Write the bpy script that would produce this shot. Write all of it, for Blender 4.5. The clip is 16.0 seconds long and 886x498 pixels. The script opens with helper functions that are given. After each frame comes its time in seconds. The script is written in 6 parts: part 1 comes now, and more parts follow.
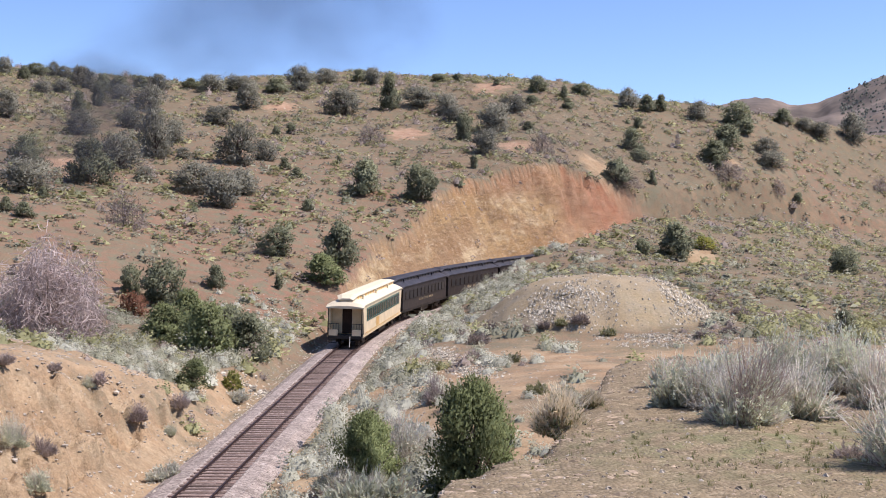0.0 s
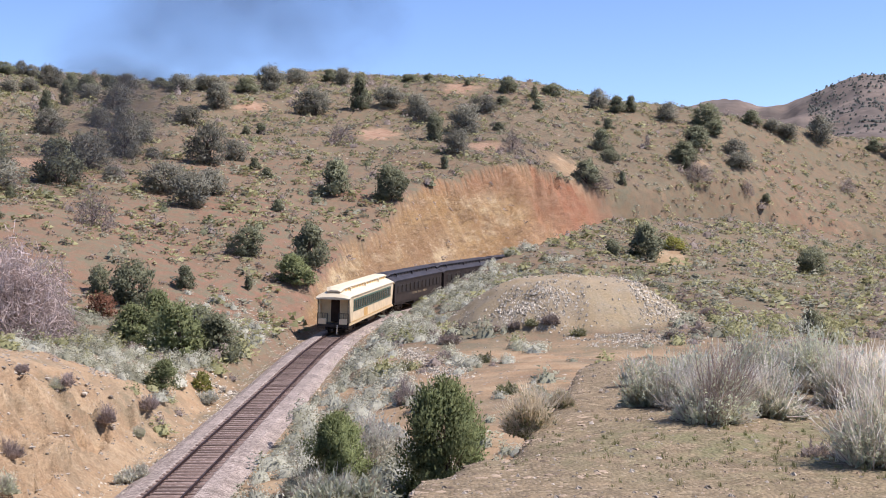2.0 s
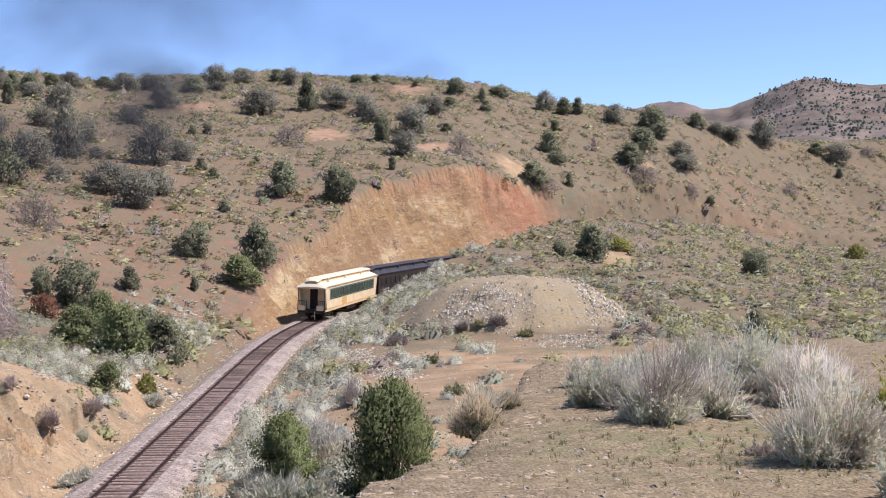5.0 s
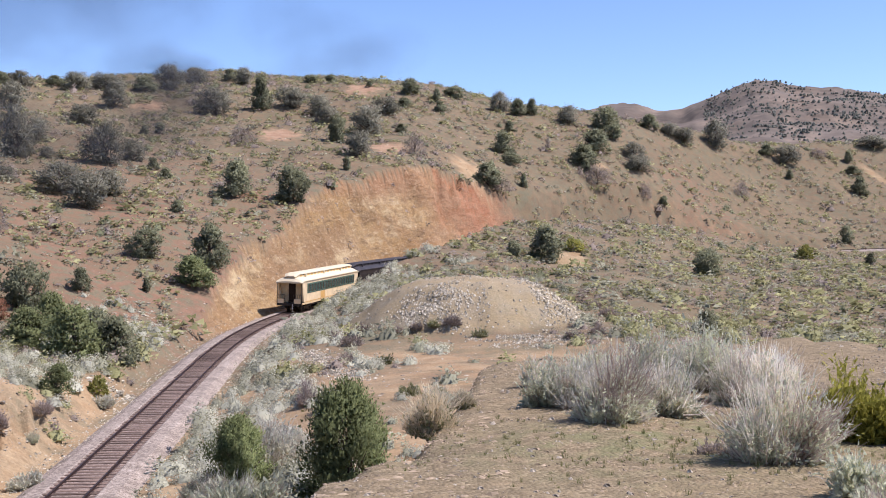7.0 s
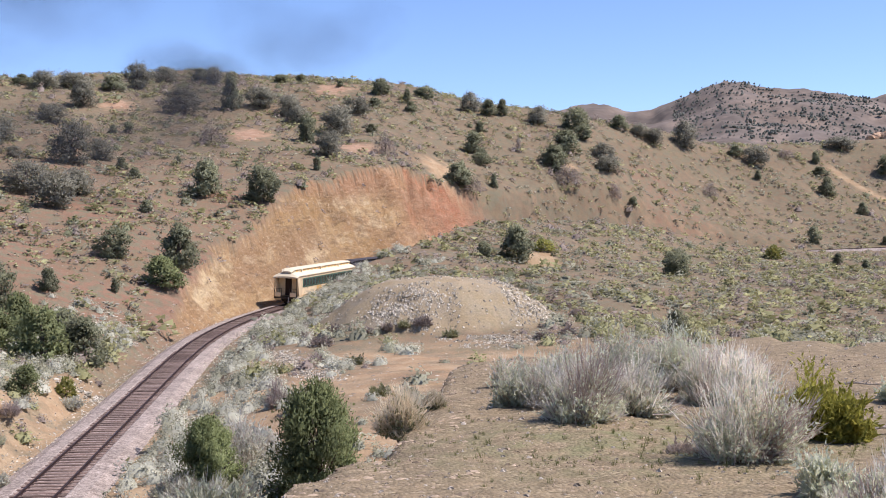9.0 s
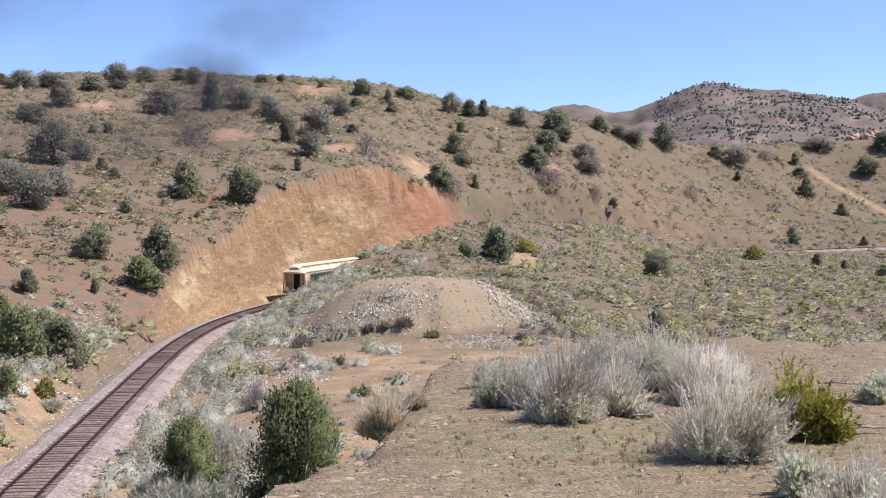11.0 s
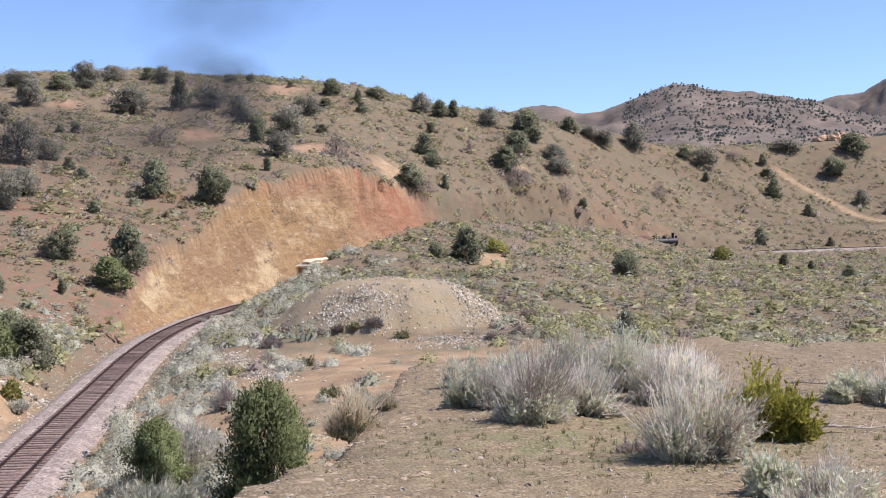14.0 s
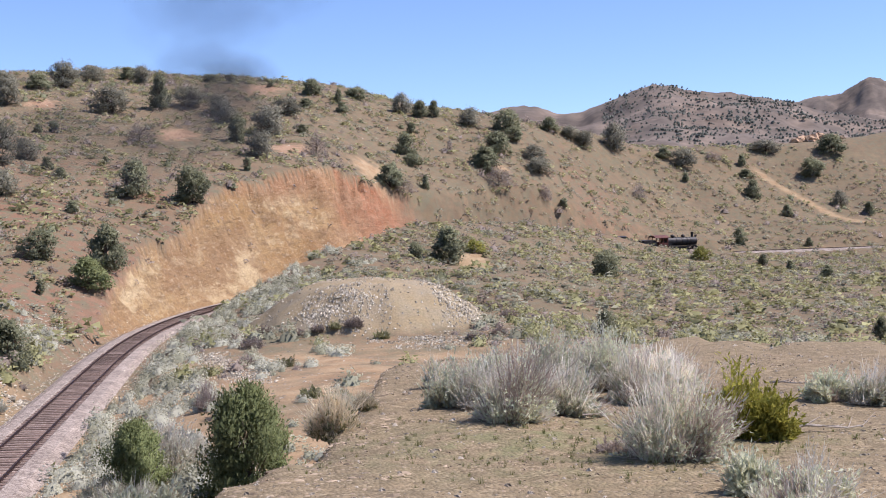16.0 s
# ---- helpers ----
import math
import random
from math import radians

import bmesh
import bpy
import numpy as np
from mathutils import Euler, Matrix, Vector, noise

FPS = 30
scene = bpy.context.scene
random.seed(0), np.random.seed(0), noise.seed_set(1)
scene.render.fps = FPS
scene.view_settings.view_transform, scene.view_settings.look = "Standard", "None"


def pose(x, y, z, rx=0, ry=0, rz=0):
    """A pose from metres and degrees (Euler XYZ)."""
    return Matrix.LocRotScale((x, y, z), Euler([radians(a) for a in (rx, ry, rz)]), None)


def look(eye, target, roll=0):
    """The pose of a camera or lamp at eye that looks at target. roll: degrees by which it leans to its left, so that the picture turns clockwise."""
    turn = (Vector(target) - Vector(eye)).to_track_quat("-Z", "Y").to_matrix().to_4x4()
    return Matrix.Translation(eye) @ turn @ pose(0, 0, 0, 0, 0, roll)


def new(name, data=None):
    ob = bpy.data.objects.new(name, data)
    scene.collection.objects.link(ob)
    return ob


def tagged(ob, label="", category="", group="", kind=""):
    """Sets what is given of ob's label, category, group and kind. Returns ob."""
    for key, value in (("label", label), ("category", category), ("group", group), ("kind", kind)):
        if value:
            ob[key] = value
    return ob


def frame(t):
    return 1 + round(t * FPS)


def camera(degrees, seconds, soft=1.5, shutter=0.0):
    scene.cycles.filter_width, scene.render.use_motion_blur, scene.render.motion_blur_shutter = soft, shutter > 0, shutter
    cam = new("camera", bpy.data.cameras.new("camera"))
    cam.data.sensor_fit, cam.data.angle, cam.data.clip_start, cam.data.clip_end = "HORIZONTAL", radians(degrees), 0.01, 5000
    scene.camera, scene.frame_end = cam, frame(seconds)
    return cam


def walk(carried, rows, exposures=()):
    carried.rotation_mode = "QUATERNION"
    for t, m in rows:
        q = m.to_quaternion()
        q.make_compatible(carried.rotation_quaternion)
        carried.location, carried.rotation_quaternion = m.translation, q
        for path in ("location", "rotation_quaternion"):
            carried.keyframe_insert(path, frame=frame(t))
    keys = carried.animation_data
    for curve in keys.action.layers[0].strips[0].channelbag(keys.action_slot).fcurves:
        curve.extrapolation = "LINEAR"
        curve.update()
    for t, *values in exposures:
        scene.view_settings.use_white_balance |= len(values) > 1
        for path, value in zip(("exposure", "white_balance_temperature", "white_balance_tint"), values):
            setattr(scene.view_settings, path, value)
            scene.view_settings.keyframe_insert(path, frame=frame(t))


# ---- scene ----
cam = camera(40.57, 16.0, soft=1.0)
EYE = 1.6
ROWS = [
    (0.0, 89.300, 0.500, -0.006),
    (0.5, 89.305, 0.464, -0.340),
    (1.0, 89.304, 0.474, -0.733),
    (1.5, 89.301, 0.454, -1.098),
    (2.0, 89.308, 0.469, -1.411),
    (2.5, 89.312, 0.464, -1.807),
    (3.0, 89.315, 0.427, -2.204),
    (5.5, 89.336, 0.417, -4.478),
    (6.0, 89.339, 0.426, -5.096),
    (6.5, 89.346, 0.420, -5.602),
    (7.0, 89.348, 0.403, -6.082),
    (7.5, 89.349, 0.391, -6.511),
    (8.0, 89.352, 0.389, -6.865),
    (8.5, 89.349, 0.380, -7.203),
    (9.0, 89.351, 0.380, -7.491),
    (11.5, 89.362, 0.382, -8.606),
    (12.0, 89.360, 0.380, -8.859),
    (12.5, 89.371, 0.355, -9.179),
    (13.0, 89.374, 0.345, -9.422),
    (13.5, 89.377, 0.343, -9.647),
    (14.0, 89.376, 0.345, -9.828),
    (14.5, 89.375, 0.354, -10.016),
    (15.0, 89.378, 0.344, -10.332),
    (15.5, 89.380, 0.354, -10.549),
    (16.0, 89.389, 0.349, -10.769),
]
walk(cam, [(t, pose(0, 0, EYE, rx, ry, rz)) for t, rx, ry, rz in ROWS], [(0.0, 0.43, 6150, 21), (16.0, 0.43, 6150, 21)])

# ---- world, sun, exposure ----
SUN_BEARING, SUN_HEIGHT = 98.0, 56.0     # degrees clockwise from +y, degrees up
world = bpy.data.worlds.new("clear_sky")
scene.world = world
world.use_nodes = True
wn = world.node_tree.nodes
sky = wn.new("ShaderNodeTexSky")
sky.sky_type = "NISHITA"
sky.sun_disc = False
sky.sun_elevation, sky.sun_rotation = radians(SUN_HEIGHT), radians(SUN_BEARING)
sky.altitude, sky.air_density, sky.dust_density, sky.ozone_density = 2600, 1.0, 0.1, 4.0
wn["Background"].inputs["Strength"].default_value = 0.135
world.node_tree.links.new(sky.outputs[0], wn["Background"].inputs["Color"])
sun_data = bpy.data.lights.new("sun", "SUN")
sun_data.energy, sun_data.angle, sun_data.color = 4.8, radians(0.53), (1.0, 0.955, 0.88)
sun = new("sun", sun_data)
sb, sh = radians(SUN_BEARING), radians(SUN_HEIGHT)
sun.matrix_world = look((math.sin(sb) * 60, math.cos(sb) * 60, 60 * math.tan(sh)), (0, 0, 0))
scene.cycles.transparent_max_bounces = 48

# ---- lie of the land (plain arithmetic, used by everything that stands on it) ----
# railway centre line: straight, then a right-hand curve, then straight again; s is the way along it
DS = 0.5
TS = np.arange(1000) * DS
KAPPA = np.interp(TS, [81.2, 112.6, 165, 180, 250, 265, 295, 310], [0, 0.00589, 0.00589, 0.005, 0.005, 0.013, 0.013, 0])
TH = math.radians(2.256) + np.concatenate([[0], np.cumsum(KAPPA)[:-1]]) * DS
TX = -11.753 + np.concatenate([[0], np.cumsum(np.sin(TH))[:-1]]) * DS
TY = np.concatenate([[0], np.cumsum(np.cos(TH))[:-1]]) * DS
CANT = np.minimum(0.06 * KAPPA / 0.00589, 0.07)


def rail_z(s):
    """Height of the rail tops at s: a climb of 2.2, then 2.6 per cent."""
    return -9.6 + 0.022 * s + 0.004 * np.maximum(0, s - 150)


def on_track(s):
    """x, y, heading and cant at s."""
    return np.interp(s, TS, TX), np.interp(s, TS, TY), np.interp(s, TS, TH), np.interp(s, TS, CANT)


def track_sn(x, y):
    """Way along the track and distance to its left, for arrays of places."""
    s, n = np.zeros(x.shape), np.full(x.shape, 999.0)
    near = np.where((np.hypot(x, y) < 560) & (y > -60))[0]
    for a in range(0, len(near), 20000):
        k = near[a:a + 20000]
        xa, ya = x[k], y[k]
        d = (xa[:, None] - TX[None, ::6]) ** 2 + (ya[:, None] - TY[None, ::6]) ** 2
        i = d.argmin(1) * 6
        h = TH[i]
        along = (xa - TX[i]) * np.sin(h) + (ya - TY[i]) * np.cos(h)
        s[k] = TS[i] + along
        n[k] = -(xa - TX[i]) * np.cos(h) + (ya - TY[i]) * np.sin(h)
    return s, n


# break lines of the land by bearing (degrees right of +y): how far off they run and how high
BEARING = np.array([-180, -90, -34, -20, -12, -5, 0, 5, 9, 15, 20, 26, 34, 90, 180.0])
GULLY = ([30, 30, 30, 30, 32, 35, 36, 38, 40, 40, 40, 40, 40, 40, 30], [0, -2, -5, -6, -8, -7.4, -6.2, -6, -6, -6.2, -6.3, -6.3, -6, -2, 0])
FLOOR = ([60, 60, 60, 58, 70, 72, 75, 75, 75, 80, 90, 100, 110, 90, 60], [2, 0, -2.5, -3.2, -7, -7.6, -6, -5.4, -5.4, -5.6, -6.2, -6.6, -6.6, 0, 2])
TOE = ([90, 90, 85, 85, 90, 112, 125, 130, 130, 150, 190, 215, 225, 150, 90], [4, 2, -4, -5.2, -6.2, -6.9, -5.5, -2.2, -3, -2.5, -3.7, -5.0, -5.2, 2, 4])
BROW = ([130, 130, 130, 130, 128, 131, 140, 160, 186, 205, 240, 262, 272, 200, 130], [8, 6, 5, 5, 1.2, -0.4, -3.0, 2.2, 5.2, 3.0, -1.1, -4.4, -4.2, 5, 8])
MID = ([180, 180, 180, 175, 175, 165, 172, 190, 216, 240, 290, 312, 325, 250, 180], [14, 12, 15, 13, 11, 7.9, 8.2, 11.4, 7.4, 7, 6.5, 4.5, 3.5, 10, 14])
UPPER = ([250, 250, 250, 250, 240, 218, 224, 230, 248, 268, 310, 338, 360, 320, 250], [22, 22, 30, 31, 26, 18.6, 19.2, 20.5, 18.5, 17.5, 14.5, 15, 16, 20, 22])
CREST = ([340, 340, 345, 340, 320, 340, 345, 330, 310, 305, 335, 370, 410, 400, 340], [30, 32, 43.4, 45.6, 40.6, 45.3, 45.8, 42.5, 35.4, 30.4, 26.6, 28, 36, 32, 30])
BACK = ([520, 520, 520, 520, 520, 520, 520, 520, 480, 470, 480, 520, 560, 560, 520], [20, 20, 26, 28, 26, 26, 26, 24, 18, 12, 8, 8, 14, 15, 20])
FAR_OFF = ([1100] * 15, [10, 8, 10, 10, 10, 10, 10, 6, 4, 2, 0, 0, 4, 8, 10])
HORIZON = ([4400] * 15, [-30] * 15)
TB = np.arange(-180, 180.01, 0.25)
TR = np.concatenate([np.linspace(0, 30, 31), np.geomspace(31, 520, 330), np.geomspace(540, 4400, 60)])


def eased(values, width=1.3):
    v = np.interp(TB, BEARING, values)
    k = np.exp(-0.5 * (np.arange(-20, 21) * 0.25 / width) ** 2)
    return np.convolve(np.concatenate([v[-21:-1], v, v[1:21]]), k / k.sum(), "valid")


def build_table():
    lines = [(eased([0] * 15) + 1.0, eased(GULLY[1]))]
    lines += [(eased(r), eased(z)) for r, z in (GULLY, FLOOR, TOE, BROW, MID, UPPER, CREST, BACK, FAR_OFF, HORIZON)]
    R, Z = np.array([a for a, b in lines]), np.array([b for a, b in lines])
    d = np.diff(Z, axis=0) / np.diff(R, axis=0)
    m = np.zeros_like(Z)
    same = d[1:] * d[:-1] > 0
    m[1:-1] = np.where(same, 2 * d[1:] * d[:-1] / np.where(same, d[1:] + d[:-1], 1), 0)
    m[0], m[-1] = d[0], d[-1]
    out = np.zeros((len(TB), len(TR)))
    for j in range(len(TB)):
        k = np.clip(np.searchsorted(R[:, j], TR) - 1, 0, len(R) - 2)
        w = R[k + 1, j] - R[k, j]
        u = np.clip((TR - R[k, j]) / w, 0, 1)
        out[j] = (Z[k, j] * (1 + 2 * u) * (1 - u) ** 2 + m[k, j] * w * u * (1 - u) ** 2
                  + Z[k + 1, j] * u * u * (3 - 2 * u) + m[k + 1, j] * w * u * u * (u - 1))
    return out


LAND = build_table()


def waves(x, y, size, seed):
    """Smooth uneven relief of about +-1, with humps of that size."""
    rg = np.random.RandomState(seed)
    v = np.zeros(np.shape(x))
    for i in range(9):
        a, k, p = rg.uniform(0, 6.283), rg.uniform(0.6, 1.7) * 6.283 / size, rg.uniform(0, 6.283)
        v = v + np.sin((x * math.cos(a) + y * math.sin(a)) * k + p + 1.3 * np.sin((x * math.sin(a) - y * math.cos(a)) * k * 0.7 + p))
    return v / 3.6


def natural(x, y):
    b = np.clip((np.degrees(np.arctan2(x, y)) + 180) / 0.25, 0, len(TB) - 1.001)
    r = np.hypot(x, y)
    j = np.clip(np.searchsorted(TR, r) - 1, 0, len(TR) - 2)
    u = np.clip((r - TR[j]) / (TR[j + 1] - TR[j]), 0, 1)
    i = b.astype(int)
    v = b - i
    z = (LAND[i, j] * (1 - v) + LAND[i + 1, j] * v) * (1 - u) + (LAND[i, j + 1] * (1 - v) + LAND[i + 1, j + 1] * v) * u
    grow = np.clip((r - 20) / 100, 0, 1)
    return z + grow * (0.42 * waves(x, y, 30, 3) + 0.09 * waves(x, y, 9, 4) + np.clip((r - 200) / 150, 0, 1) * 1.1 * waves(x, y, 60, 5))


# edge of the bench on which the camera stands
EDGE_BEARING = [-180, -60, -20, -8, -1.5, 2, 5, 7, 8, 10, 15, 25, 40, 90, 180]
EDGE_RANGE = [30, 8, 6, 6.6, 7.7, 8.6, 9.9, 12.7, 14.9, 17, 18.5, 19.5, 19.5, 20, 30]
HEAP = (11.9, 91.5)          # spoil heap


def heap_shape(x, y):
    dx, dy = (x - HEAP[0]) / 1.0, (y - HEAP[1])
    dy = np.where(dy > 0, dy * 0.55, dy)
    d = np.hypot(dx, dy)
    rough = 0.12 * waves(x, y, 4, 9)
    return -1.55 - 0.05 * d - (np.sqrt((d - 5.2 + rough) ** 2 + 1.6) + d - 5.2 + rough) * 0.37 + 0.1 * waves(x, y, 3, 11), d


def ground(x, y, detail=True):
    """Height of the ground, and masks of what it is made of, for arrays of places."""
    x, y = np.atleast_1d(np.asarray(x, float)), np.atleast_1d(np.asarray(y, float))
    z = natural(x, y)
    r, b = np.hypot(x, y), np.degrees(np.arctan2(x, y))
    hz, hd = heap_shape(x, y)
    heap = np.clip((hz - z) / 0.5 + 0.3, 0, 1)
    z = np.maximum(z, hz)
    edge = np.interp(b, EDGE_BEARING, EDGE_RANGE) * (1 + 0.03 * np.sin(b * 0.9) + 0.02 * np.sin(b * 2.3 + 1))
    over = r - edge + (0.3 * waves(x, y, 2.4, 23) + 0.12 * waves(x, y, 0.8, 24)) * np.clip((b + 40) / 20, 0, 1) * np.clip((60 - b) / 20, 0, 1)
    bz = -0.28 * (np.sqrt(over ** 2 + 0.25) + over) + 0.03 * waves(x, y, 3.5, 21) + 0.012 * waves(x, y, 0.9, 22)
    bench = np.clip((bz - z) / 0.5 + 0.5, 0, 1) * np.clip((46 - r) / 6, 0, 1)
    z = np.where(r < 46, np.maximum(z, bz), z)
    s, n = track_sn(x, y)
    zt = rail_z(s) - 0.42
    side = np.interp(s, [70, 85, 125, 150, 185, 212, 228, 245, 275, 290], [0.85, 1.3, 1.72, 2.0, 2.05, 2.1, 2.2, 2.2, 1.8, 1.1])
    bumps = 1 + 0.09 * waves(s, z * 3, 7, 31) + 0.03 * waves(s * 0.5, z, 2.2, 32)
    hi = zt + np.where(n > 0, np.maximum(0, n - 3.3) * side, np.maximum(0, -n - 3.6) * np.where(s < 70, 4.0, np.interp(s, [268, 284], [0.9, 0.3]))) * bumps
    lo = zt - np.maximum(0, np.abs(n) - 2.9) * 0.6
    near_track = (np.abs(n) < 60) & (s > 1) & (s < 495)
    cut = np.where(near_track, np.clip((z - hi) / 0.8, 0, 1), 0) * np.where(n > 0, 1, 0.7)
    z = np.where(near_track, np.clip(z, lo, np.maximum(lo, hi)), z)
    if detail:
        bank = cut * (s < 80) * (n > 4.5)
        z = z + bank * (0.42 * waves(x, y, 3.6, 35) + 0.28 * waves(x, y, 1.5, 36) + 0.14 * waves(x, y, 0.6, 37))
        z = z + cut * (0.45 * waves(s * 0.6, z * 0.5, 4.5, 33) + 0.26 * waves(s * 0.7, z * 0.5, 1.7, 34)) * (np.abs(n) > 4) * (s > 80) * np.interp(s, [215, 235], [1, 0.25])
    return z, dict(cut=cut, heap=heap * (hd < 16), bench=bench, s=s, n=n, r=r, b=b)


def gz(x, y):
    return float(ground(x, y)[0][0])

# ---- materials ----
def material(name, base=(0.5, 0.5, 0.5), rough=0.8, metal=0.0, vary=0.12, scale=4.0, bump=0.0, fine=40.0, dirt=None, dirt_scale=1.5,
             dirt_amount=0.4, island=0.0, random_object=0.0, spec=0.3):
    """A node material: base colour with variation at two scales, fine relief and, if wanted, stains of a second colour."""
    m = bpy.data.materials.new(name)
    m.use_nodes = True
    nt, bsdf = m.node_tree, m.node_tree.nodes["Principled BSDF"]
    N, L = nt.nodes.new, nt.links.new
    geo = N("ShaderNodeNewGeometry")
    tex = N("ShaderNodeTexCoord")
    big, small = N("ShaderNodeTexNoise"), N("ShaderNodeTexNoise")
    big.inputs["Scale"].default_value, small.inputs["Scale"].default_value = scale, fine
    big.inputs["Detail"].default_value = 4
    for n in (big, small):
        L(tex.outputs["Object"], n.inputs["Vector"])
    add = N("ShaderNodeMath")
    add.operation = "MULTIPLY_ADD"
    L(big.outputs["Fac"], add.inputs[0])
    add.inputs[1].default_value = 0.65
    half = N("ShaderNodeMath")
    half.operation = "MULTIPLY"
    L(small.outputs["Fac"], half.inputs[0])
    half.inputs[1].default_value = 0.35
    L(half.outputs[0], add.inputs[2])
    value = N("ShaderNodeMapRange")
    value.inputs["From Min"].default_value, value.inputs["From Max"].default_value = 0.3, 0.7
    value.inputs["To Min"].default_value, value.inputs["To Max"].default_value = 1 - vary * 2, 1 + vary * 2
    L(add.outputs[0], value.inputs["Value"])
    out = value.outputs[0]
    for amount, source in ((island, geo.outputs["Random Per Island"]), (random_object, None)):
        if amount:
            if source is None:
                source = N("ShaderNodeObjectInfo").outputs["Random"]
            mr, mul = N("ShaderNodeMapRange"), N("ShaderNodeMath")
            mr.inputs["To Min"].default_value, mr.inputs["To Max"].default_value = 1 - amount, 1 + amount
            mul.operation = "MULTIPLY"
            L(source, mr.inputs["Value"])
            L(out, mul.inputs[0]), L(mr.outputs[0], mul.inputs[1])
            out = mul.outputs[0]
    colour = N("ShaderNodeVectorMath")
    colour.operation = "SCALE"
    if dirt:
        mix, dn, dr = N("ShaderNodeMix"), N("ShaderNodeTexNoise"), N("ShaderNodeMapRange")
        mix.data_type = "RGBA"
        dn.inputs["Scale"].default_value, dn.inputs["Detail"].default_value = dirt_scale, 6
        L(tex.outputs["Object"], dn.inputs["Vector"])
        dr.inputs["From Min"].default_value, dr.inputs["From Max"].default_value = 0.45, 0.68
        dr.inputs["To Max"].default_value = dirt_amount
        L(dn.outputs["Fac"], dr.inputs["Value"])
        L(dr.outputs[0], mix.inputs["Factor"])
        mix.inputs["A"].default_value, mix.inputs["B"].default_value = (*base, 1), (*dirt, 1)
        L(mix.outputs["Result"], colour.inputs[0])
    else:
        colour.inputs[0].default_value = base
    L(out, colour.inputs["Scale"])
    L(colour.outputs[0], bsdf.inputs["Base Color"])
    bsdf.inputs["Roughness"].default_value, bsdf.inputs["Metallic"].default_value = rough, metal
    bsdf.inputs["Specular IOR Level"].default_value = spec
    if bump:
        b = N("ShaderNodeBump")
        b.inputs["Strength"].default_value, b.inputs["Distance"].default_value = 0.6, bump
        L(add.outputs[0], b.inputs["Height"])
        L(b.outputs[0], bsdf.inputs["Normal"])
    return m


def soil_material():
    """Dry desert soil; masks on the ground say which soil lies where: cut, red, grey, gravel, grass, pale."""
    m = bpy.data.materials.new("dry_soil")
    m.use_nodes = True
    nt, bsdf = m.node_tree, m.node_tree.nodes["Principled BSDF"]
    N, L = nt.nodes.new, nt.links.new
    tex = N("ShaderNodeTexCoord")

    lie = N("ShaderNodeAttribute")          # lengthwise along the railway, across it, up
    lie.attribute_name = "lie"

    def wave(scale, detail=5, rough=0.6, source=None):
        n = N("ShaderNodeTexNoise")
        n.inputs["Scale"].default_value, n.inputs["Detail"].default_value, n.inputs["Roughness"].default_value = scale, detail, rough
        L(source or tex.outputs["Object"], n.inputs["Vector"])
        return n.outputs["Fac"]

    def span(v, a, b, c=0.0, d=1.0):
        n = N("ShaderNodeMapRange")
        for k, x in zip(("From Min", "From Max", "To Min", "To Max"), (a, b, c, d)):
            n.inputs[k].default_value = x
        L(v, n.inputs["Value"])
        return n.outputs[0]

    def mix(f, a, b):
        n = N("ShaderNodeMix")
        n.data_type = "RGBA"
        L(f, n.inputs["Factor"]) if not isinstance(f, float) else None
        for k, c in (("A", a), ("B", b)):
            if isinstance(c, tuple):
                n.inputs[k].default_value = (*c, 1)
            else:
                L(c, n.inputs[k])
        return n.outputs["Result"]

    def mask(name):
        n = N("ShaderNodeAttribute")
        n.attribute_name = name
        return n.outputs["Fac"]

    def times(a, b):
        n = N("ShaderNodeMath")
        n.operation = "MULTIPLY"
        L(a, n.inputs[0]), L(b, n.inputs[1])
        return n.outputs[0]

    coarse, middle, grit = wave(0.06), wave(0.5, 6), wave(7.0, 8, 0.7)
    base = mix(span(coarse, 0.35, 0.65), (0.198, 0.134, 0.08), (0.24, 0.17, 0.103))
    base = mix(span(middle, 0.42, 0.62, 0, 0.75), base, (0.155, 0.116, 0.076))
    red = mix(span(middle, 0.35, 0.65), (0.205, 0.118, 0.075), (0.255, 0.152, 0.098))
    base = mix(mask("red"), base, red)
    # cut face: ochre, tan and rusty bands that run down the slope
    along = lie.outputs["Vector"]
    streak = wave(0.45, 8, 0.65, along)
    face = mix(span(streak, 0.38, 0.62), (0.255, 0.147, 0.064), (0.36, 0.232, 0.105))
    face = mix(span(wave(0.16, 4, 0.6, along), 0.45, 0.62), face, (0.35, 0.232, 0.112))
    face = mix(span(wave(0.23, 6, 0.65, along), 0.5, 0.6, 0, 0.5), face, (0.26, 0.145, 0.072))
    face = mix(span(wave(0.9, 7, 0.7, along), 0.49, 0.6, 0, 0.75), face, (0.19, 0.118, 0.063))
    face = mix(span(wave(0.3, 7, 0.7, along), 0.52, 0.62, 0, 0.6), face, (0.47, 0.355, 0.205))
    face = mix(span(wave(0.085, 5, 0.6, along), 0.48, 0.58, 0, 0.7), face, (0.25, 0.152, 0.08))
    face = mix(span(wave(0.13, 6, 0.65, lie.outputs["Vector"]), 0.56, 0.64, 0, 0.85), face, (0.50, 0.38, 0.215))
    face = mix(span(wave(1.7, 8, 0.75, along), 0.54, 0.62, 0, 0.35), face, (0.55, 0.44, 0.29))
    face = mix(mask("rust"), face, mix(span(streak, 0.4, 0.6), (0.30, 0.125, 0.065), (0.37, 0.19, 0.11)))
    base = mix(mask("cut"), base, face)
    grey = mix(span(middle, 0.4, 0.65), (0.315, 0.24, 0.14), (0.30, 0.245, 0.165))
    base = mix(mask("grey"), base, grey)
